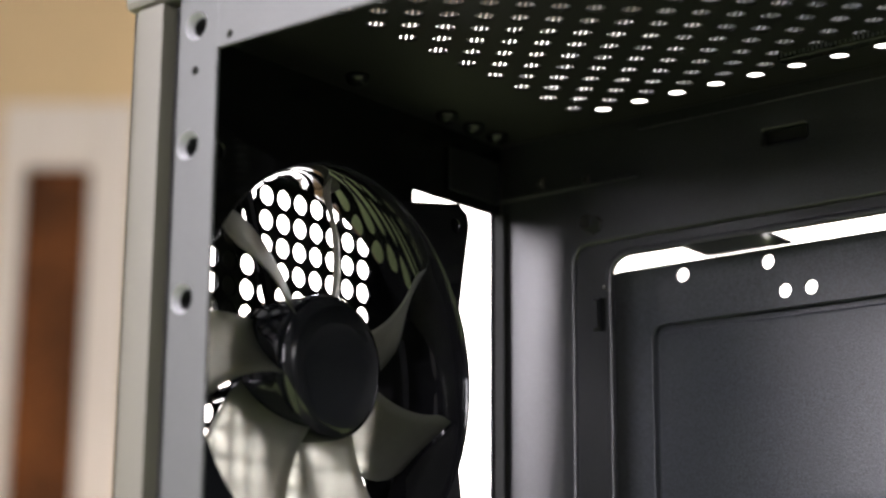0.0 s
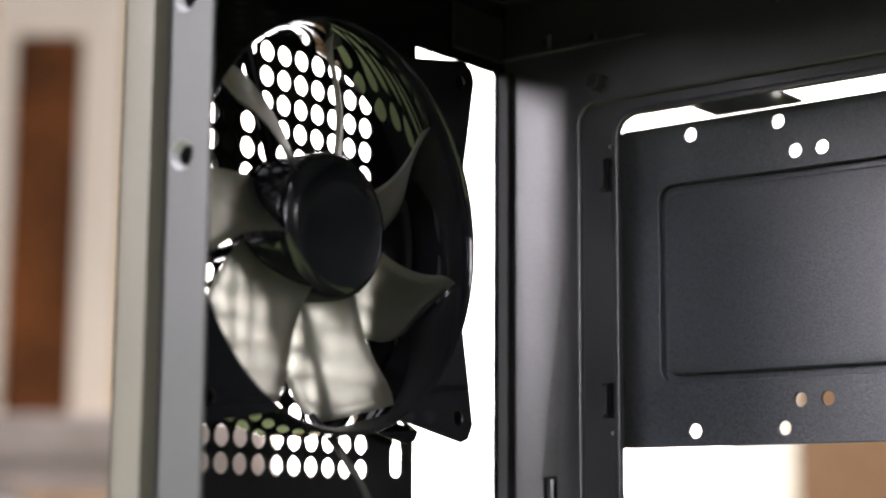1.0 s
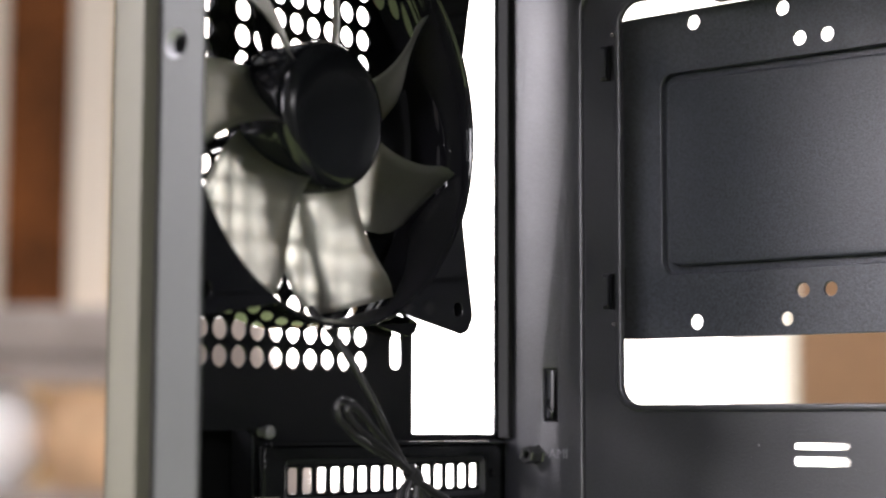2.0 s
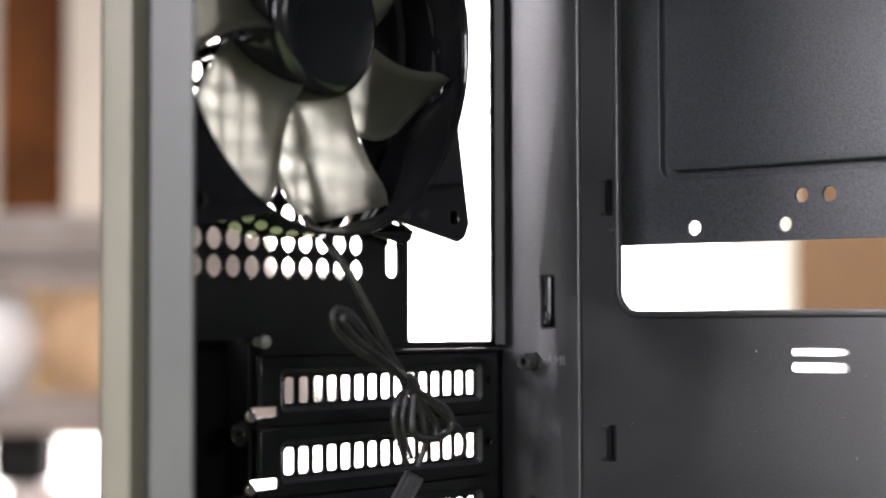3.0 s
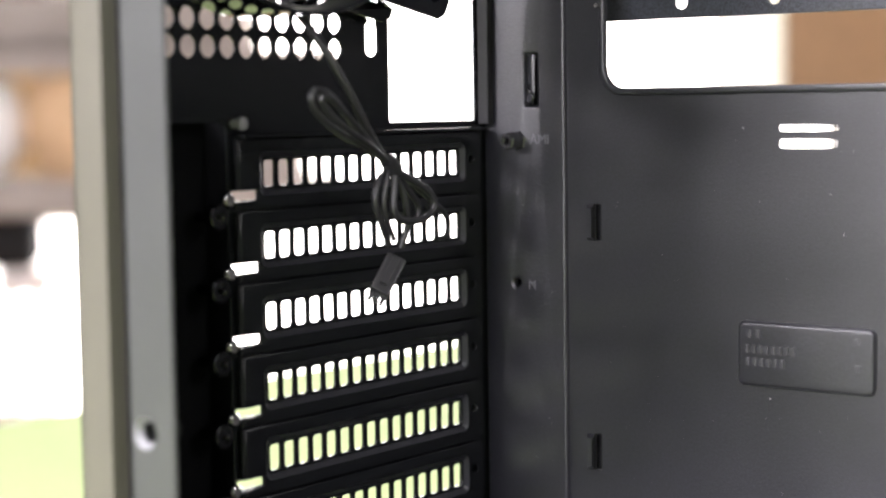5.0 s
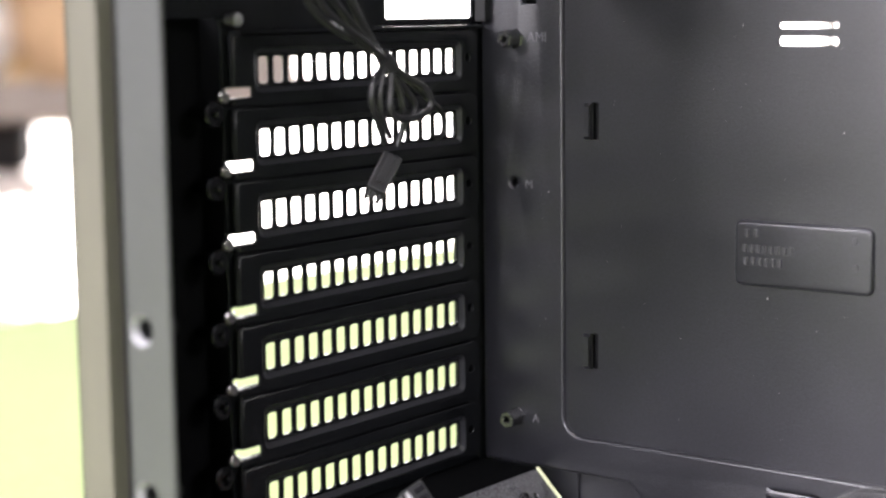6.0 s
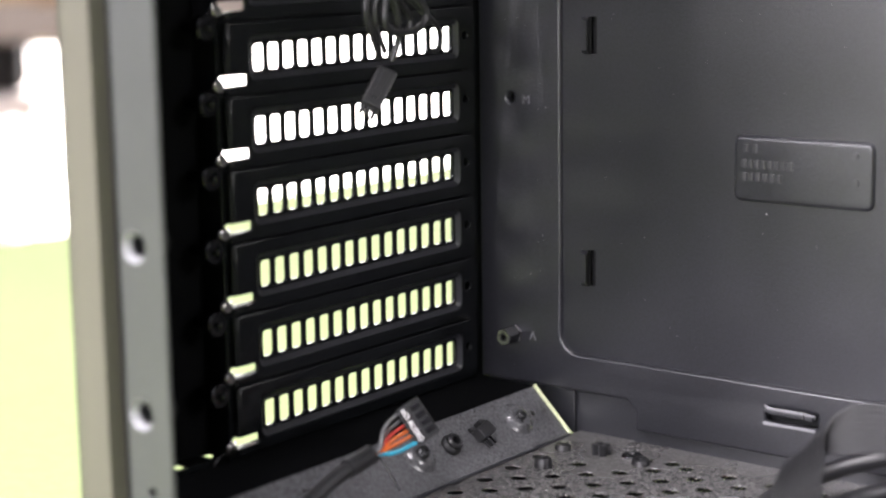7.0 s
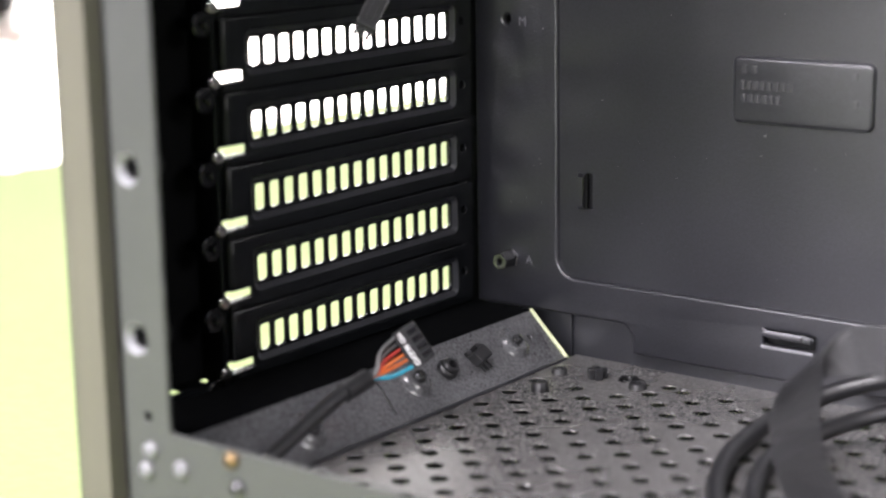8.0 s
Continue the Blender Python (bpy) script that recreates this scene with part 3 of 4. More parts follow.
bm = bmesh.new()
x = 127.0
while x < 238:
    box(bm, x * MM, (x + 0.7) * MM, -0.0268, -0.0261, 0.3176, 0.3196)
    x += 1.5
tagged(part("filter_teeth", bm, GREY, case, "grey filter teeth"), kind="stuff")

# screws on the underside of the top
def dome_screw(m, r, mat, parent, name="screw"):
    bm = bmesh.new()
    lathe(bm, [(r, 0), (r, 0.35 * r), (0.8 * r, 0.7 * r), (0.45 * r, 0.85 * r), (0.42 * r, 0.45 * r), (0.0, 0.4 * r)], m, 16)
    return part(name, bm, mat, parent, smooth=50)


DOWN = pose(0, 0, 0, 180)
for x, y in ((12.5, -91), (10.5, -43), (9.6, -27), (9, -13)):
    dome_screw(Matrix.Translation(mm(x, y, CZ)) @ DOWN, 0.0038, SATIN, case)
part("top_bracket", box(bmesh.new(), 0.0008, 0.0016, -0.0300, -0.0020, 0.2965, 0.3120, bevel=0.0002), BLACK, case)
for x, z, w in ((38.6, 299.4, 2.6), (19.4, 301.2, 3.2)):
    bm = bmesh.new()
    bmesh.ops.create_cone(bm, cap_ends=True, segments=3, radius1=w * MM, radius2=0.6 * w * MM, depth=0.0012, matrix=Matrix.Translation(mm(x, -1.6, z)) @ Matrix.Rotation(radians(90), 4, "X") @ Matrix.Rotation(radians(-30), 4, "Z"))
    part("spring_clip", bm, STEEL, case, "bright steel spring clip")

# bottom: shelf, sloping plate and perforated floor over a filter
FZ = -28.2
part("rear_shelf", box(bmesh.new(), 0.0006, 0.0234, -0.1715, -0.0015, -0.0150, -0.0140), SHADE_BLACK, case)
bm = bmesh.new()
a, b = mm(23.2, 0, -14.0), mm(37.3, 0, -28.0)
ramp_dir = (b - a).normalized()
ramp_n = Vector((-ramp_dir.z, 0, ramp_dir.x)) * -1 if ramp_dir.x < 0 else Vector((-ramp_dir.z, 0, ramp_dir.x))
RAMP = Matrix(((ramp_dir.x, 0, ramp_n.x, a.x), (0, 1, 0, 0), (ramp_dir.z, 0, ramp_n.z, a.z), (0, 0, 0, 1)))
L = (b - a).length * 1000
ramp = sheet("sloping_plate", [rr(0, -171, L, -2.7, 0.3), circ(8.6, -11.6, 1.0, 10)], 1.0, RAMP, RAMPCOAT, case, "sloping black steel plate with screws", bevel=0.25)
holes = []
for j in range(20):
    for k in range(13):
        for s in (0, 1):
            x, y = 42.6 + 14.42 * j + 7.21 * s, -12.6 - 14.42 * k + (7.21 if s else 0)
            if -160 < y < -8 and x < 300 and not (x < 66 and y > -26):
                holes.append(circ(x, y, 2.65, 14))
holes += [circ(80.1, -10.9, 2.6, 14)]
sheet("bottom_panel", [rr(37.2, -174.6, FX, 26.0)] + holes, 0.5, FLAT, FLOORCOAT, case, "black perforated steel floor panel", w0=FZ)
bm = bmesh.new()
x = 39.0
while x < 300:
    box(bm, x * MM, (x + 1.05) * MM, -0.170, 0.020, -0.03425, -0.03410)
    x += 1.75
y = -170.0
while y < 20:
    box(bm, 0.038, 0.300, y * MM, (y + 1.05) * MM, -0.03410, -0.03395)
    y += 1.75
tagged(part("bottom_filter", bm, FILTERDARK, case, "fine dust filter mesh under the floor"), kind="stuff")

# side frame of the open side, grey
col_holes = [circ(27.9, z, 3.9, 20) for z in (272.4, 230.3, 58.4, 16.9)] + [circ(29.5, 306.0, 3.9, 20), circ(29.6, 293.0, 1.2, 12), circ(30.5, -2.3, 1.4, 12)]
sheet("side_column", [rr(23.0, -32, 37.9, 315, 0.6)] + col_holes, 1.2, TRAY, GREY, case, "grey painted side frame", w0=176.0, bevel=0.2)
for z in (272.4, 230.3, 58.4, 16.9, 306.0):
    bm = bmesh.new()
    m = TRAY @ Matrix.Translation(mm(27.9 if z < 300 else 29.5, z, 174.6))
    lathe(bm, [(4.1 * MM, 1.45 * MM), (3.9 * MM, 1.3 * MM), (3.4 * MM, 0.5 * MM), (2.9 * MM, -0.2 * MM), (2.7 * MM, -0.6 * MM)], m, 24)
    # paler than the column's paint, to put the highlight into the colour
    boss = part("dimple", bm, ZINC, case, "countersunk dimple, coloured paler for its highlight", smooth=60)
    bm = bmesh.new()
    lathe(bm, [(2.7 * MM, -0.6 * MM), (2.6 * MM, -8.0 * MM), (0.0, -8.0 * MM)], m, 18)
    part("threaded_hole", bm, MATT, boss, "dark threaded hole", smooth=40)
bm = box(bmesh.new(), 0.0056, 0.0192, -0.1790, -0.1725, -0.033, 0.314)
es = [e for e in bm.edges if all(v.co.x < 0.007 for v in e.verts) or all(v.co.z < -0.03 and v.co.y < -0.175 for v in e.verts)]
bmesh.ops.bevel(bm, geom=es, offset=0.0045, segments=4, affect="EDGES", profile=0.5)
# black strip added behind the gap as its shade
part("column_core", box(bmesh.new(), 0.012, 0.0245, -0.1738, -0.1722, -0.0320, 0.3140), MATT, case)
part("rear_corner", bm, BEIGE, case, "warm grey outer rear corner", smooth=40)
sheet("top_rail", [rr(37.8, 297.8, FX, 315, 0.3), circ(79, 306.5, 2.6, 16), circ(42.5, 300.6, 1.1, 12), circ(150, 305.5, 2.6, 16)], 1.2, TRAY, GREY, case, w0=176.0, bevel=0.2)
part("top_cover_side", box(bmesh.new(), 0.002, FX * MM, -0.1785, -0.1700, 0.3155, 0.3245, bevel=0.002), BEIGE, case)
part("bottom_rail", box(bmesh.new(), 0.0376, FX * MM, -0.1760, -0.1748, -0.032, -0.0052, bevel=0.0003), GREY, case)
for x, z, mat in ((41.8, -13.3, ZINC), (60.5, -14.2, DARKSTEEL), (31.4, -10.3, ZINC), (29.6, -15.9, ZINC), (58.8, -7.4, BRASS)):
    dome_screw(TRAY @ Matrix.Translation(mm(x, z, 176.0)), 0.0021, mat, case)
dome_screw(REAR @ Matrix.Translation(mm(-149.5, 59.0, 0.0)), 0.0030, DARKSTEEL, case)
# unseen front, left open to let the added far light in
sheet("front_frame", [rr(-178, -33, 30, 323, 3), rr(-166, -22, -4, 308, 4)], 24, REAR, BLACK, case, "unseen black front frame, left open for the far light", w0=FX + 24.5, bevel=0.4)
for x in (0.03, 0.29):
    for y in (-0.15, -0.01):
        part("foot", rod(bmesh.new(), (x, y, TABLE_Z), (x, y, -0.0325), 0.009, 0.011, 20), RUBBER, case, "round black rubber foot")
# unseen strip, added to block the bright view under the case
part("rear_skirt", box(bmesh.new(), 0.0006, 0.0022, -0.1700, 0.020, -0.0470, -0.0336), MATT, case)
part("case_base", box(bmesh.new(), 0.0006, 0.0370, -0.1715, -0.008, -0.0335, -0.0325), BLACK, case)

# ---- expansion slot covers ----
def slot_cover():
    th = thing("slot_cover", "black vented steel expansion slot cover screwed to the rear panel", "slot cover", "expansion slot covers")
    z = 0.0
    outer = [(-115.6, -9.6), (-106.4, -9.6), (-106.4, -9.9), (-7.2, -9.9), (-5.6, -8.6), (-4.2, -8.6), (-4.2, 8.4), (-5.6, 8.4), (-7.2, 9.9), (-115.6, 9.9), (-115.6, -4.4), (-109.0, -4.4), (-108.6, -4.8), (-108.6, -6.8), (-109.0, -7.2), (-115.6, -7.2)]
    vents = [rr(-16.85 - 6.1 * k - 2.1, -3.75, -16.85 - 6.1 * k + 2.1, 3.75, 1.0, 3) for k in range(15)]
    hole = circ(-9.2, 0.8, 1.3, 12)
    body = sheet("plate", [outer, hole] + [rr(-106.9, -6.0, -12.6, 6.0, 2.0, 6)], 1.1, REAR, SATIN, th, w0=2.1, bevel=0.51)
    # vented centre, pressed outwards, with a sloping rim
    sheet("vent_panel", [rr(-107.0, -6.1, -12.5, 6.1, 1.5)] + vents, 0.8, REAR, SATIN, th, w0=0.7, bevel=0.15)
    bm = bmesh.new()
    ring_a, ring_b = rr(-107.0, -6.1, -12.5, 6.1, 2.0, 6), rr(-105.6, -4.7, -13.9, 4.7, 1.2, 6)
    A = [bm.verts.new(REAR @ mm(u, v, 1.9)) for u, v in ring_a]
    B = [bm.verts.new(REAR @ mm(u, v, 0.72)) for u, v in ring_b]
    for k in range(len(A)):
        bm.faces.new((A[k], A[(k + 1) % len(A)], B[(k + 1) % len(A)], B[k]))
    # rim takes the paler, glossier BLACK so that it looks lit
    part("rim", bm, BLACK, th, smooth=60)
    for z0, z1 in ((-0.0099, -0.0073), (-0.0043, 0.0099)):
        part("fold", box(bmesh.new(), 0.0008, 0.0020, -0.1166, -0.1157, z0, z1, bevel=0.0002), SATIN, th)
    bm = bmesh.new()
    m = REAR @ Matrix.Translation(mm(-122.4, -11.4, -3.6))
    lathe(bm, [(1.4 * MM, -4 * MM), (1.4 * MM, 2 * MM), (3.4 * MM, 2 * MM), (3.6 * MM, 2.4 * MM), (3.6 * MM, 4.4 * MM), (3.2 * MM, 4.9 * MM), (2.0 * MM, 5.0 * MM), (1.7 * MM, 4.2 * MM), (0, 4.1 * MM)], m, 20)
    screw = part("screw", bm, THUMB, th, "shiny dark steel thumb screw", smooth=30)
    bm = bmesh.new()
    lathe(bm, [(0.9 * MM, 4.1 * MM), (0.9 * MM, 6.2 * MM), (0.5 * MM, 6.6 * MM), (0, 6.6 * MM)], m, 12)
    part("tip", bm, THUMB, screw, smooth=40)
    bm = bmesh.new()
    lathe(bm, [(0, 0.2 * MM), (1.7 * MM, 0.2 * MM), (1.9 * MM, 0.5 * MM), (1.9 * MM, 1.5 * MM), (1.5 * MM, 2.0 * MM), (0, 2.1 * MM)], REAR @ Matrix.Translation(mm(-118.9, -7.0, 0)), 14)
    part("rivet", bm, STEEL, th, "bright steel rivet head", smooth=40)
    return th


# peg over the topmost cover
bm = bmesh.new()
lathe(bm, [(1.3 * MM, -1 * MM), (1.3 * MM, 2.6 * MM), (1.9 * MM, 2.8 * MM), (1.9 * MM, 4.2 * MM), (1.3 * MM, 4.6 * MM), (0, 4.7 * MM)], REAR @ Matrix.Translation(mm(-115.5, 132.6, 0)), 14)
part("peg", bm, ZINC, case, "bright steel locating peg", smooth=40)

cover = slot_cover()
cover.location = (0, 0, SLOT_Z[0] * MM)
for z in SLOT_Z[1:]:
    copy_thing(cover, pose(0, 0, z * MM))

# ---- fan ----
def case_fan():
    fan = thing("case_fan", "black case fan with smoky translucent blades on rear vents", "fan")
    F = pose(0.0012, -0.1103, 0.2217) @ REAR
    bm = bmesh.new()
    lathe(bm, [(60.4 * MM, 1 * MM), (60.4 * MM, 24.4 * MM), (59.8 * MM, 25 * MM), (59.0 * MM, 24.6 * MM), (57.9 * MM, 22 * MM), (57.6 * MM, 12 * MM), (58.0 * MM, 3 * MM), (58.6 * MM, 1 * MM), (60.4 * MM, 1 * MM)], F, 96)
    part("ring", bm, GLOSS, fan, "glossy black fan duct", smooth=40)
    pts = []
    for q in range(4):
        c, s = [(1, 0), (0, 1), (-1, 0), (0, -1)][q]
        quad = [(60.4 * math.cos(radians(a)), 60.4 * math.sin(radians(a))) for a in range(-25, 26, 5)] + [(59.9, 54.2), (58.6, 57.6), (54.2, 59.9)]
        pts += [(c * u - s * v, s * u + c * v) for u, v in quad]
    screws = [(a * 52.5, b * 52.5) for a in (-1, 1) for b in (-1, 1)]
    for w in (25.0, 4.0):
        sheet("flange", [pts, circ(0, 0, 59.2, 72)] + [circ(u, v, 2.2, 16) for u, v in screws], 3.6, F, GLOSS, fan, w0=w, bevel=0.4)
    for u, v in screws:
        bm = bmesh.new()
        lathe(bm, [(2.1 * MM, 5 * MM), (2.1 * MM, 21 * MM), (3.4 * MM, 21 * MM), (3.4 * MM, 5 * MM)], F @ Matrix.Translation(mm(u, v, 0)), 16)
        part("screw_post", bm, GLOSS, fan, smooth=40)
    bm = bmesh.new()
    lathe(bm, [(0.0, 23.2 * MM), (12 * MM, 23.2 * MM), (17.5 * MM, 22.9 * MM), (20.2 * MM, 21.9 * MM), (21.3 * MM, 20.2 * MM), (21.6 * MM, 18 * MM), (21.6 * MM, 5 * MM)], F, 64)
    part("hub", bm, HUB, fan, "black rounded fan hub", smooth=50)
    bm = bmesh.new()
    lathe(bm, [(22 * MM, 0.2 * MM), (22 * MM, 4 * MM), (0, 4 * MM)], F, 48)
    part("motor_base", bm, HUB, fan, smooth=40)
    for a in (20, 110, 200, 290):
        d = Vector((math.cos(radians(a)), math.sin(radians(a)), 0))
        p, q = F @ (d * 0.021 + Vector((0, 0, 0.002))), F @ (d * 0.059 + Vector((0, 0, 0.002)))
        part("strut", rod(bmesh.new(), p, q, 0.0018, n=8), GLOSS, fan)
    NR, NS = 10, 8
    def blade_mesh():
        bm = bmesh.new()
        for side in (0, 1):
            grid = []
            for i in range(NR + 1):
                f = i / NR
                r = 21.0 + (56.4 - 21.0) * f
                row = []
                mid = 20.0 * f ** 1.1
                span = math.degrees((18.5 + 5.0 * f) / r)
                for j in range(NS + 1):
                    g = j / NS - 0.5
                    th = radians(mid + span * g - (6 * (f - 0.85) / 0.15 * abs(g) * 1.2 * (1 if g > 0 else -1) if f > 0.85 else 0))
                    w = 12.6 + 16.5 * g - 2.0 * math.cos(math.pi * g) + (0.55 if side else -0.55) * (1 - (2 * g) ** 4 * 0.6)
                    row.append(bm.verts.new(mm(r * math.cos(th), r * math.sin(th), w)))
                grid.append(row)
            for i in range(NR):
                for j in range(NS):
                    bm.faces.new((grid[i][j], grid[i + 1][j], grid[i + 1][j + 1], grid[i][j + 1]))
            if side == 0:
                first = grid
        for i in range(NR):
            for j in (0, NS):
                bm.faces.new((first[i][j], first[i + 1][j], grid[i + 1][j], grid[i][j]))
        for j in range(NS):
            for i in (0, NR):
                bm.faces.new((first[i][j], first[i][j + 1], grid[i][j + 1], grid[i][j]))
        bmesh.ops.recalc_face_normals(bm, faces=bm.faces)
        me = bpy.data.meshes.new("blade")
        bm.to_mesh(me)
        bm.free()
        return me

    me = blade_mesh()
    me.materials.append(SMOKE)
    me.shade_smooth()
    for k in range(7):
        b = new("blade", me)
        b.parent = fan
        b.matrix_world = F @ Matrix.Rotation(radians(64 + 360 / 7 * k), 4, "Z")
    tagged(fan.children[-1], "smoky translucent fan blade")
    for u, v in screws:
        dome_screw(F @ Matrix.Translation(mm(u, v, 4.0)), 0.003, DARKSTEEL, fan)
    return fan


case_fan()

# ---- fittings on the sloping plate and the floor ----
def on_ramp(x, y):
    u = (x - 23.2) / ramp_dir.x
    return RAMP @ Matrix.Translation(mm(u, y, 0))


def ramp_screw(x, y, r=2.3):
    """A screw in a pressed dimple."""
    m = on_ramp(x, y)
    bm = bmesh.new()
    lathe(bm, [(6.0 * MM, 0.02 * MM), (5.4 * MM, 0.25 * MM), (4.6 * MM, 1.1 * MM), (3.9 * MM, 1.8 * MM), (3.2 * MM, 1.95 * MM), (2.6 * MM, 1.7 * MM), (0.0, 1.6 * MM)], m, 28)
    part("dimple", bm, RAMPCOAT, case, smooth=60)
    bm = bmesh.new()
    r *= MM
    lathe(bm, [(r, 1.7 * MM), (r, 2.6 * MM), (0.85 * r, 3.3 * MM), (0.45 * r, 3.6 * MM), (0.35 * r, 2.7 * MM), (0.0, 2.6 * MM)], m, 18)
    part("screw", bm, DARKSTEEL, case, "dark steel screw", smooth=45)


ramp_screw(29.4, -20.4, 1.7)
ramp_screw(29.2, -69.8, 2.1)
ramp_screw(30.9, -118.8, 2.4)
bm = bmesh.new()
lathe(bm, [(3.2 * MM, 0), (3.4 * MM, 1.0 * MM), (3.1 * MM, 1.7 * MM), (2.6 * MM, 2.0 * MM), (2.7 * MM, 3.0 * MM), (2.2 * MM, 3.6 * MM), (1.4 * MM, 3.5 * MM), (1.3 * MM, 0.3 * MM), (0, 0.3 * MM)], on_ramp(29.6, -55.6), 24)
part("grommet", bm, RUBBER, case, "black rubber grommet", smooth=45)
m = on_ramp(30.3, -40.0) @ Matrix.Rotation(radians(12), 4, "Z")
bm = bmesh.new()
box(bm, -0.0030, 0.0012, -0.0034, 0.0034, 0.0, 0.0036, m, 0.0004)
box(bm, -0.0046, -0.0030, -0.0034, -0.0022, 0.0, 0.0012, m)
box(bm, -0.0046, -0.0030, 0.0004, 0.0034, 0.0, 0.0026, m)
for k in range(3):
    box(bm, 0.0012, 0.0040, (-2.6 + 2.0 * k) * MM, (-2.0 + 2.0 * k) * MM, 0.0006, 0.0013, m)
part("cable_clip", bm, RUBBER, case, "black plastic cable clip")
tube("plate_groove", [on_ramp(26.0, -86.8) @ mm(0, 0, 0.1), on_ramp(26.9, -84.8) @ mm(0, 0, 0.1), on_ramp(30.5, -85.1) @ mm(0, 0, 0.1), on_ramp(34.6, -85.6) @ mm(0, 0, 0.1)], 0.00035, SATIN, case)
# pale green strip painted in for light showing along the plate's edge
part("raw_edge", rod(bmesh.new(), mm(23.4, -2.3, -13.8), mm(37.4, -2.3, -27.7), 0.0006, n=8), EDGELIGHT, case, "pale green strip painted as light along the edge")
tube("plate_edge", [mm(37.5, -170, -28.0), mm(37.5, -90, -28.0), mm(37.5, -2.7, -28.0)], 0.0006, BLACK, case)

# small fittings on the floor
def floor_bush(x, y, r, h, mat, label):
    bm = bmesh.new()
    lathe(bm, [(r * MM, 0), (0.92 * r * MM, 0.8 * h * MM), (0.8 * r * MM, h * MM), (0.45 * r * MM, h * MM), (0.4 * r * MM, 0.4 * h * MM), (0, 0.4 * h * MM)], Matrix.Translation(mm(x, y, FZ)), 20)
    part("bush", bm, mat, case, label, smooth=45)


floor_bush(49.7, -35.6, 2.7, 3.0, RUBBER, "black rubber bush")
floor_bush(44.1, -16.6, 2.6, 1.6, RUBBER, "black rubber bush")
floor_bush(72.3, -16.5, 2.9, 1.6, RUBBER, "black rubber bush")
floor_bush(65.9, -11.0, 3.4, 0.7, THUMB, "grey flat rivet")
bm = bmesh.new()
for k in range(4):
    m = Matrix.Translation(mm(57.1, -14.9, FZ)) @ Matrix.Rotation(radians(45 + 90 * k), 4, "Z")
    box(bm, 0.0007, 0.0030, -0.0012, 0.0012, 0.0, 0.0034, m, 0.0003)
part("split_pin", bm, RUBBER, case, "black split plastic pin")

# ---- fan cable with a tied loop and its plug ----
fan_cable = thing("fan_cable", "thin black fan cable tied in a loop, hanging from the fan", "cable")
X = 22.0
def yz(*pts):
    return [mm(p[2] if len(p) > 2 else X, p[0], p[1]) for p in pts]


tube("lead", yz((-104, 168, 8), (-102.5, 158, 18), (-97.2, 146, 23), (-91.7, 137.6, 24), (-86.5, 130.4, 24), (-81, 124, 24), (-77.5, 120.6, 24)), 0.0012, RUBBER, fan_cable)
tube("lead", yz((-77.9, 120.7, 24), (-88.7, 125.6, 25), (-99.2, 129.4, 25.5), (-107.3, 133.7, 26), (-111.9, 138.2, 26), (-111.3, 140.8, 26), (-108.0, 141.3, 26), (-102.1, 139.0, 25.5), (-96, 134.1, 25), (-90.8, 129.3, 25), (-83.4, 124, 24.5), (-77.5, 120.4, 24)), 0.0010, RUBBER, fan_cable)
tube("lead", yz((-79, 121, 25.5), (-90, 126.8, 26.5), (-100, 131.5, 27), (-107, 136.5, 27), (-109, 139.4, 27), (-106.4, 139.6, 27), (-99, 135.2, 26.5), (-80, 121.4, 25)), 0.0009, RUBBER, fan_cable)
tube("lead", yz((-77.5, 119, 24), (-83.3, 115.5, 25), (-85.4, 110.7, 25.5), (-83.2, 105.6, 25), (-79.5, 100.4, 24), (-76.6, 97, 23)), 0.0010, RUBBER, fan_cable)
tube("lead", yz((-78, 119.5, 25), (-81.5, 114, 26), (-82.2, 108.5, 26), (-79.8, 103.5, 25.5), (-75.5, 98.5, 24)), 0.0008, RUBBER, fan_cable)
tube("lead", yz((-76.3, 119, 25), (-70.1, 115.7, 26), (-61.4, 110.4, 27), (-60.7, 107.2, 27), (-64.6, 104.5, 27), (-71.5, 103.8, 27), (-77.5, 105.2, 27), (-79.1, 107.8, 27), (-77.5, 113.1, 26), (-76.3, 118.1, 25)), 0.0011, RUBBER, fan_cable)
tube("lead", yz((-75.8, 117.4, 25), (-73.1, 112.2, 25.5), (-71.5, 107.1, 25.5), (-70.6, 102.7, 25), (-72.0, 95.8, 23.5)), 0.0010, RUBBER, fan_cable)
tube("lead", yz((-74.6, 117.3, 24), (-68.0, 111.2, 24.5), (-64.6, 106.7, 24.5), (-66.0, 103.6, 24.5)), 0.0009, RUBBER, fan_cable)
tube("lead", yz((-75, 119, 23.5), (-65.6, 114.0, 23.5), (-56.3, 108.8, 22.5), (-48.0, 104.3, 21), (-45.0, 100.4, 20), (-46.4, 97.5, 20), (-50, 97, 20)), 0.0008, RUBBER, fan_cable)
part("cable_tie", rod(bmesh.new(), mm(24.8, -79.0, 121.6), mm(24.8, -75.4, 118.4), 0.0025, n=14), RUBBER, fan_cable)
d = Vector((0, -7.4, -8.6)).normalized()
side = Vector((0.6, 0.55, -0.25))
side = (side - d * side.dot(d)).normalized()
nrm = d.cross(side).normalized()
PLUG = Matrix(((d.x, side.x, nrm.x, 23 * MM), (d.y, side.y, nrm.y, -77.6 * MM), (d.z, side.z, nrm.z, 88.2 * MM), (0, 0, 0, 1)))
bm = bmesh.new()
box(bm, -0.0062, 0.0065, -0.0029, 0.0029, -0.0023, 0.0023, PLUG, 0.0005)
box(bm, -0.0052, 0.0040, -0.0011, 0.0011, 0.0023, 0.0030, PLUG, 0.0002)
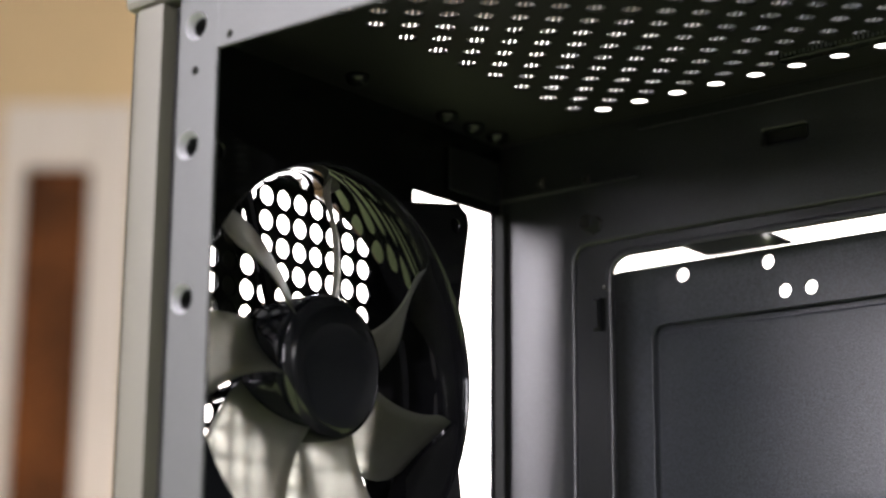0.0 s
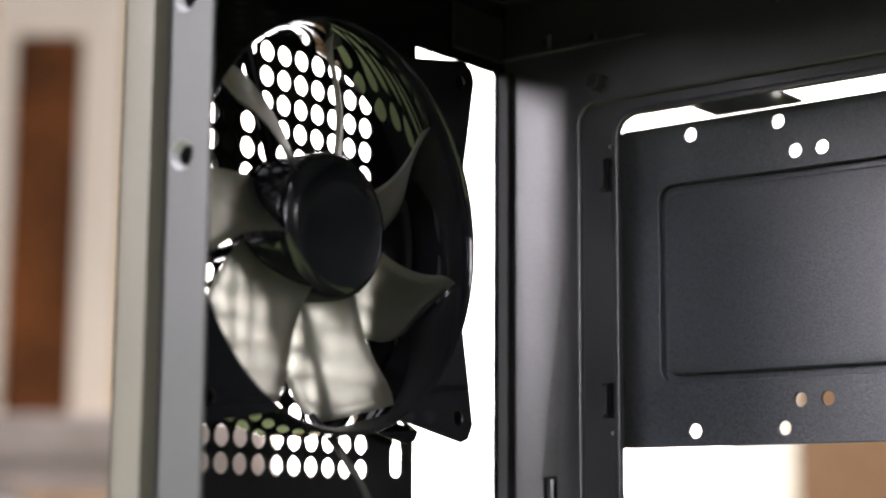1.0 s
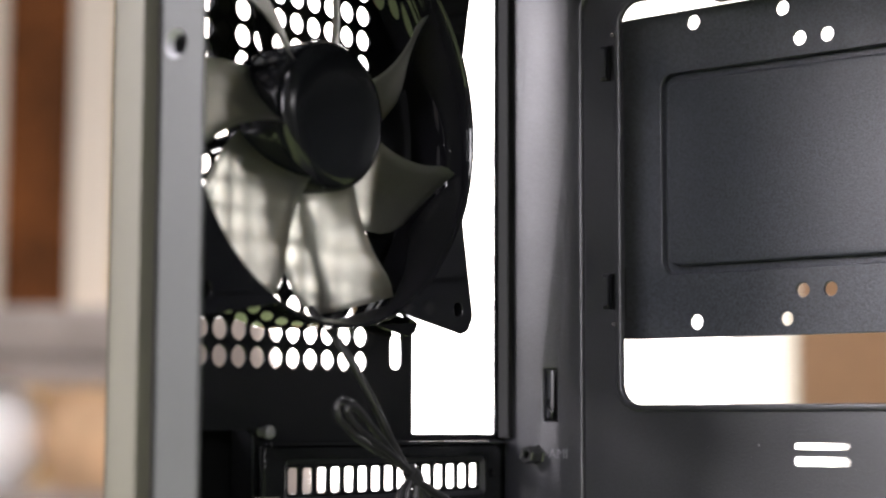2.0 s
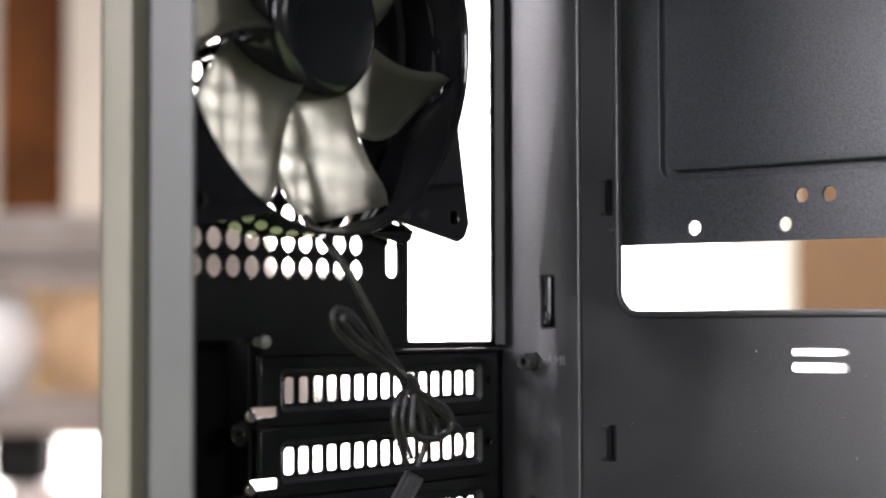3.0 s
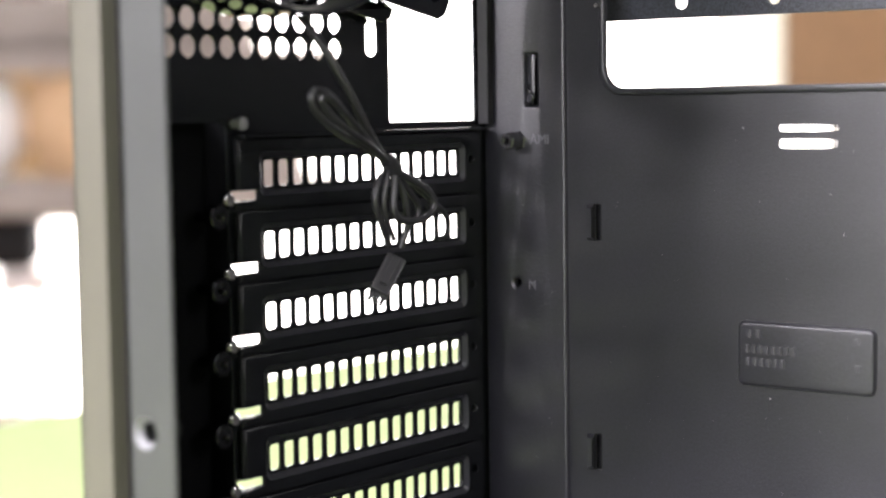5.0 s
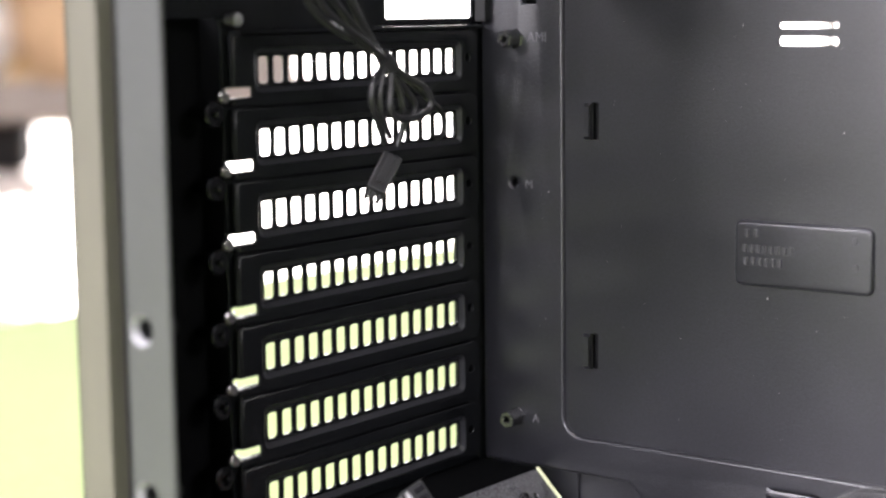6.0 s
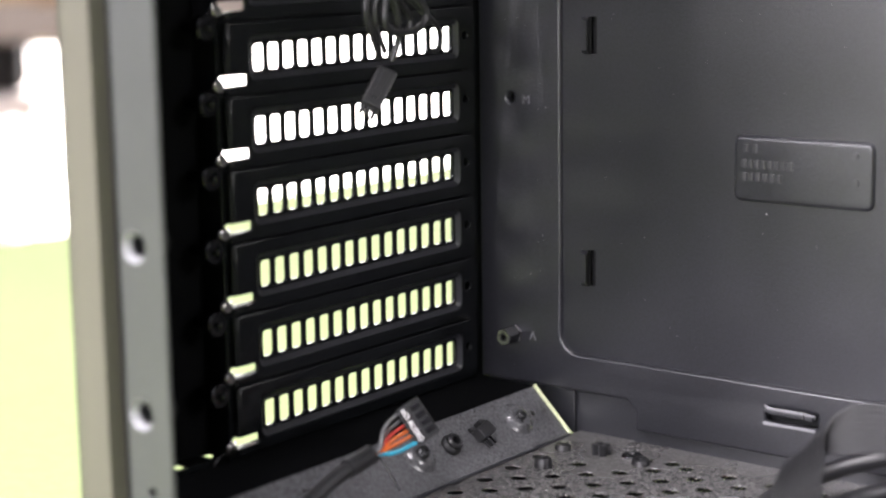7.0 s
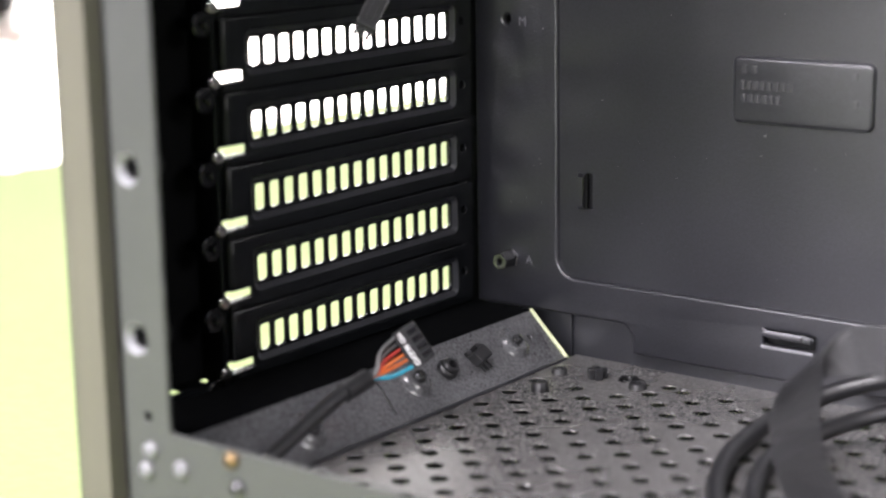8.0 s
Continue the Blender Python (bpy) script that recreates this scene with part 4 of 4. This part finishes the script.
for k in (-1, 0, 1):
    box(bm, 0.0066, 0.0090, (1.8 * k - 0.7) * MM, (1.8 * k + 0.7) * MM, -0.0016, 0.0016, PLUG, 0.0003)
part("plug", bm, RUBBER, fan_cable, "small black three-pin plug")

# ---- front audio cable ----
audio = thing("audio_cable", "black sleeved cable with coloured wires and a labelled plug", "cable")
ac = [(40, -83, -4), (40, -105.5, -9), (39.2, -116, -11.5), (38.4, -128, -16), (38.2, -140, -20.5), (38.6, -151, -24.5), (40.5, -161, -26.2)]
tube("sleeve", [mm(*p) for p in ac[1:]], 0.0022, RUBBER, audio, "black braided sleeve")
tube("sleeve_end", [mm(40, -104.4, -8.8), mm(39.4, -113.5, -10.8)], 0.0028, RUBBER, audio, "heat-shrink end")
CAMB = pose(0, 0, 0, 90 - 12.6, 0, 37.6)
AUD = Matrix.Translation(mm(41, -85.6, -3.9)) @ CAMB @ Matrix.Rotation(radians(-57), 4, "Z")
bm = bmesh.new()
box(bm, -0.0058, 0.0058, -0.0034, 0.0040, -0.0055, 0.0, AUD, 0.0004)
part("plug", bm, MATT, audio, "black ten-pin plug")
for k in range(4):
    part("contact", box(bmesh.new(), (-4.6 + 2.5 * k) * MM, (-3.0 + 2.5 * k) * MM, 0.0008, 0.0036, -0.0001, 0.0003, AUD, 0.0001), GLOSS, audio)
lettering("plug_words", "HD AUDIO", 0.0021, AUD @ Matrix.Translation(mm(0.1, -1.5, 0.2)), INK, audio)
start = mm(40, -105.0, -8.9)
ends = [(-4.8, -3.2, -0.5), (-3.0, -3.3, -2), (-1.2, -3.3, -1), (0.7, -3.3, -2), (2.4, -3.2, -1), (4.8, -3.2, -0.5)]
for (a, b, c), mat, r, dz in zip(ends, (GREYWIRE, GREYWIRE, RED, ORANGE, ORANGE, BLUE), (0.00050, 0.00045, 0.00045, 0.00050, 0.00045, 0.00050), (3.6, 2.2, 1.0, 0.2, -0.8, -2.6)):
    e = AUD @ mm(a, b, c)
    mid = (start + e) / 2 + mm(0.6, -1.0, dz * 0.36)
    tube("wire", [start, start + mm(0.5, 3.5, dz * 0.18), mid, e], r, mat, audio)

# ---- ribbon and sleeved cables on the floor ----
def ribbon(name, path, widths, n, r, mat, label):
    th = thing(name, label, "cable")
    for k in range(n):
        f = k - (n - 1) / 2
        pts = [mm(*p) + mm(3.4, 2.6, 0) + Vector(w).normalized() * f * r * 2.35 for p, w in zip(path, widths)]
        tube("conductor", pts, r, mat, th)
    return th


ribbon("ribbon_cable", [(215, -44, 3), (190, -46, 4), (166, -48, 4.5), (150, -50, 3.5), (143.0, -56, 0.5), (143.5, -64, -5), (147, -72, -13), (154, -80, -21), (166, -88, -26), (185, -95, -27)],
       [(0, 0.2, 1), (0, 0.2, 1), (0, 0.2, 1), (0.1, 0.3, 1), (0.5, 0.5, 0.7), (0.75, 0.5, 0.35), (0.8, 0.5, 0.3), (0.7, 0.6, 0.4), (0.5, 0.8, 0.2), (0.3, 0.9, 0.1)], 9, 0.00062, RUBBER, "flat black ribbon cable curling over the case floor")
loose = thing("sleeved_cable", "thick black sleeved cable looped on the case floor", "cable")
tube("loop", [mm(*p) + mm(2.6, 2.0, 0) for p in ((154, -118, -25.4), (140, -98, -25.4), (128, -72, -25.2), (123, -48, -25), (126, -27, -22), (140, -14, -16), (164, -9, -10), (204, -8, -8))], 0.0027, RUBBER, loose)
loose = thing("sleeved_cable", "thinner black sleeved cable looped on the case floor", "cable")
tube("loop", [mm(*p) + mm(2.6, 2.0, 0) for p in ((168, -112, -25.7), (150, -96, -25.7), (139, -74, -25.5), (135, -56, -25.2), (140, -40, -23), (154, -28, -18), (177, -23, -13.5), (207, -22, -12))], 0.0024, RUBBER, loose)

# ---- dust specks on the tray and the floor ----
rng = random.Random(5)
bm = bmesh.new()
for k in range(420):
    r = rng.uniform(0.04, 0.09) if rng.random() < 0.9 else rng.uniform(0.10, 0.2)
    if k < 90:
        p = (rng.uniform(48, 210), 1.3, rng.uniform(2, 134))
    elif k < 120:
        p = (rng.uniform(4, 31), -0.2, rng.uniform(-10, 130))
    else:
        p = (rng.uniform(39, 150), rng.uniform(-130, -5), FZ)
    m = Matrix.LocRotScale(mm(*p), None, Vector((1, rng.uniform(0.6, 1), rng.uniform(0.7, 1.8))) * r * MM)
    bmesh.ops.create_icosphere(bm, subdivisions=1, radius=1, matrix=m)
tagged(part("dust", bm, DUST), "fine pale dust specks on the black steel", "dust", kind="stuff")
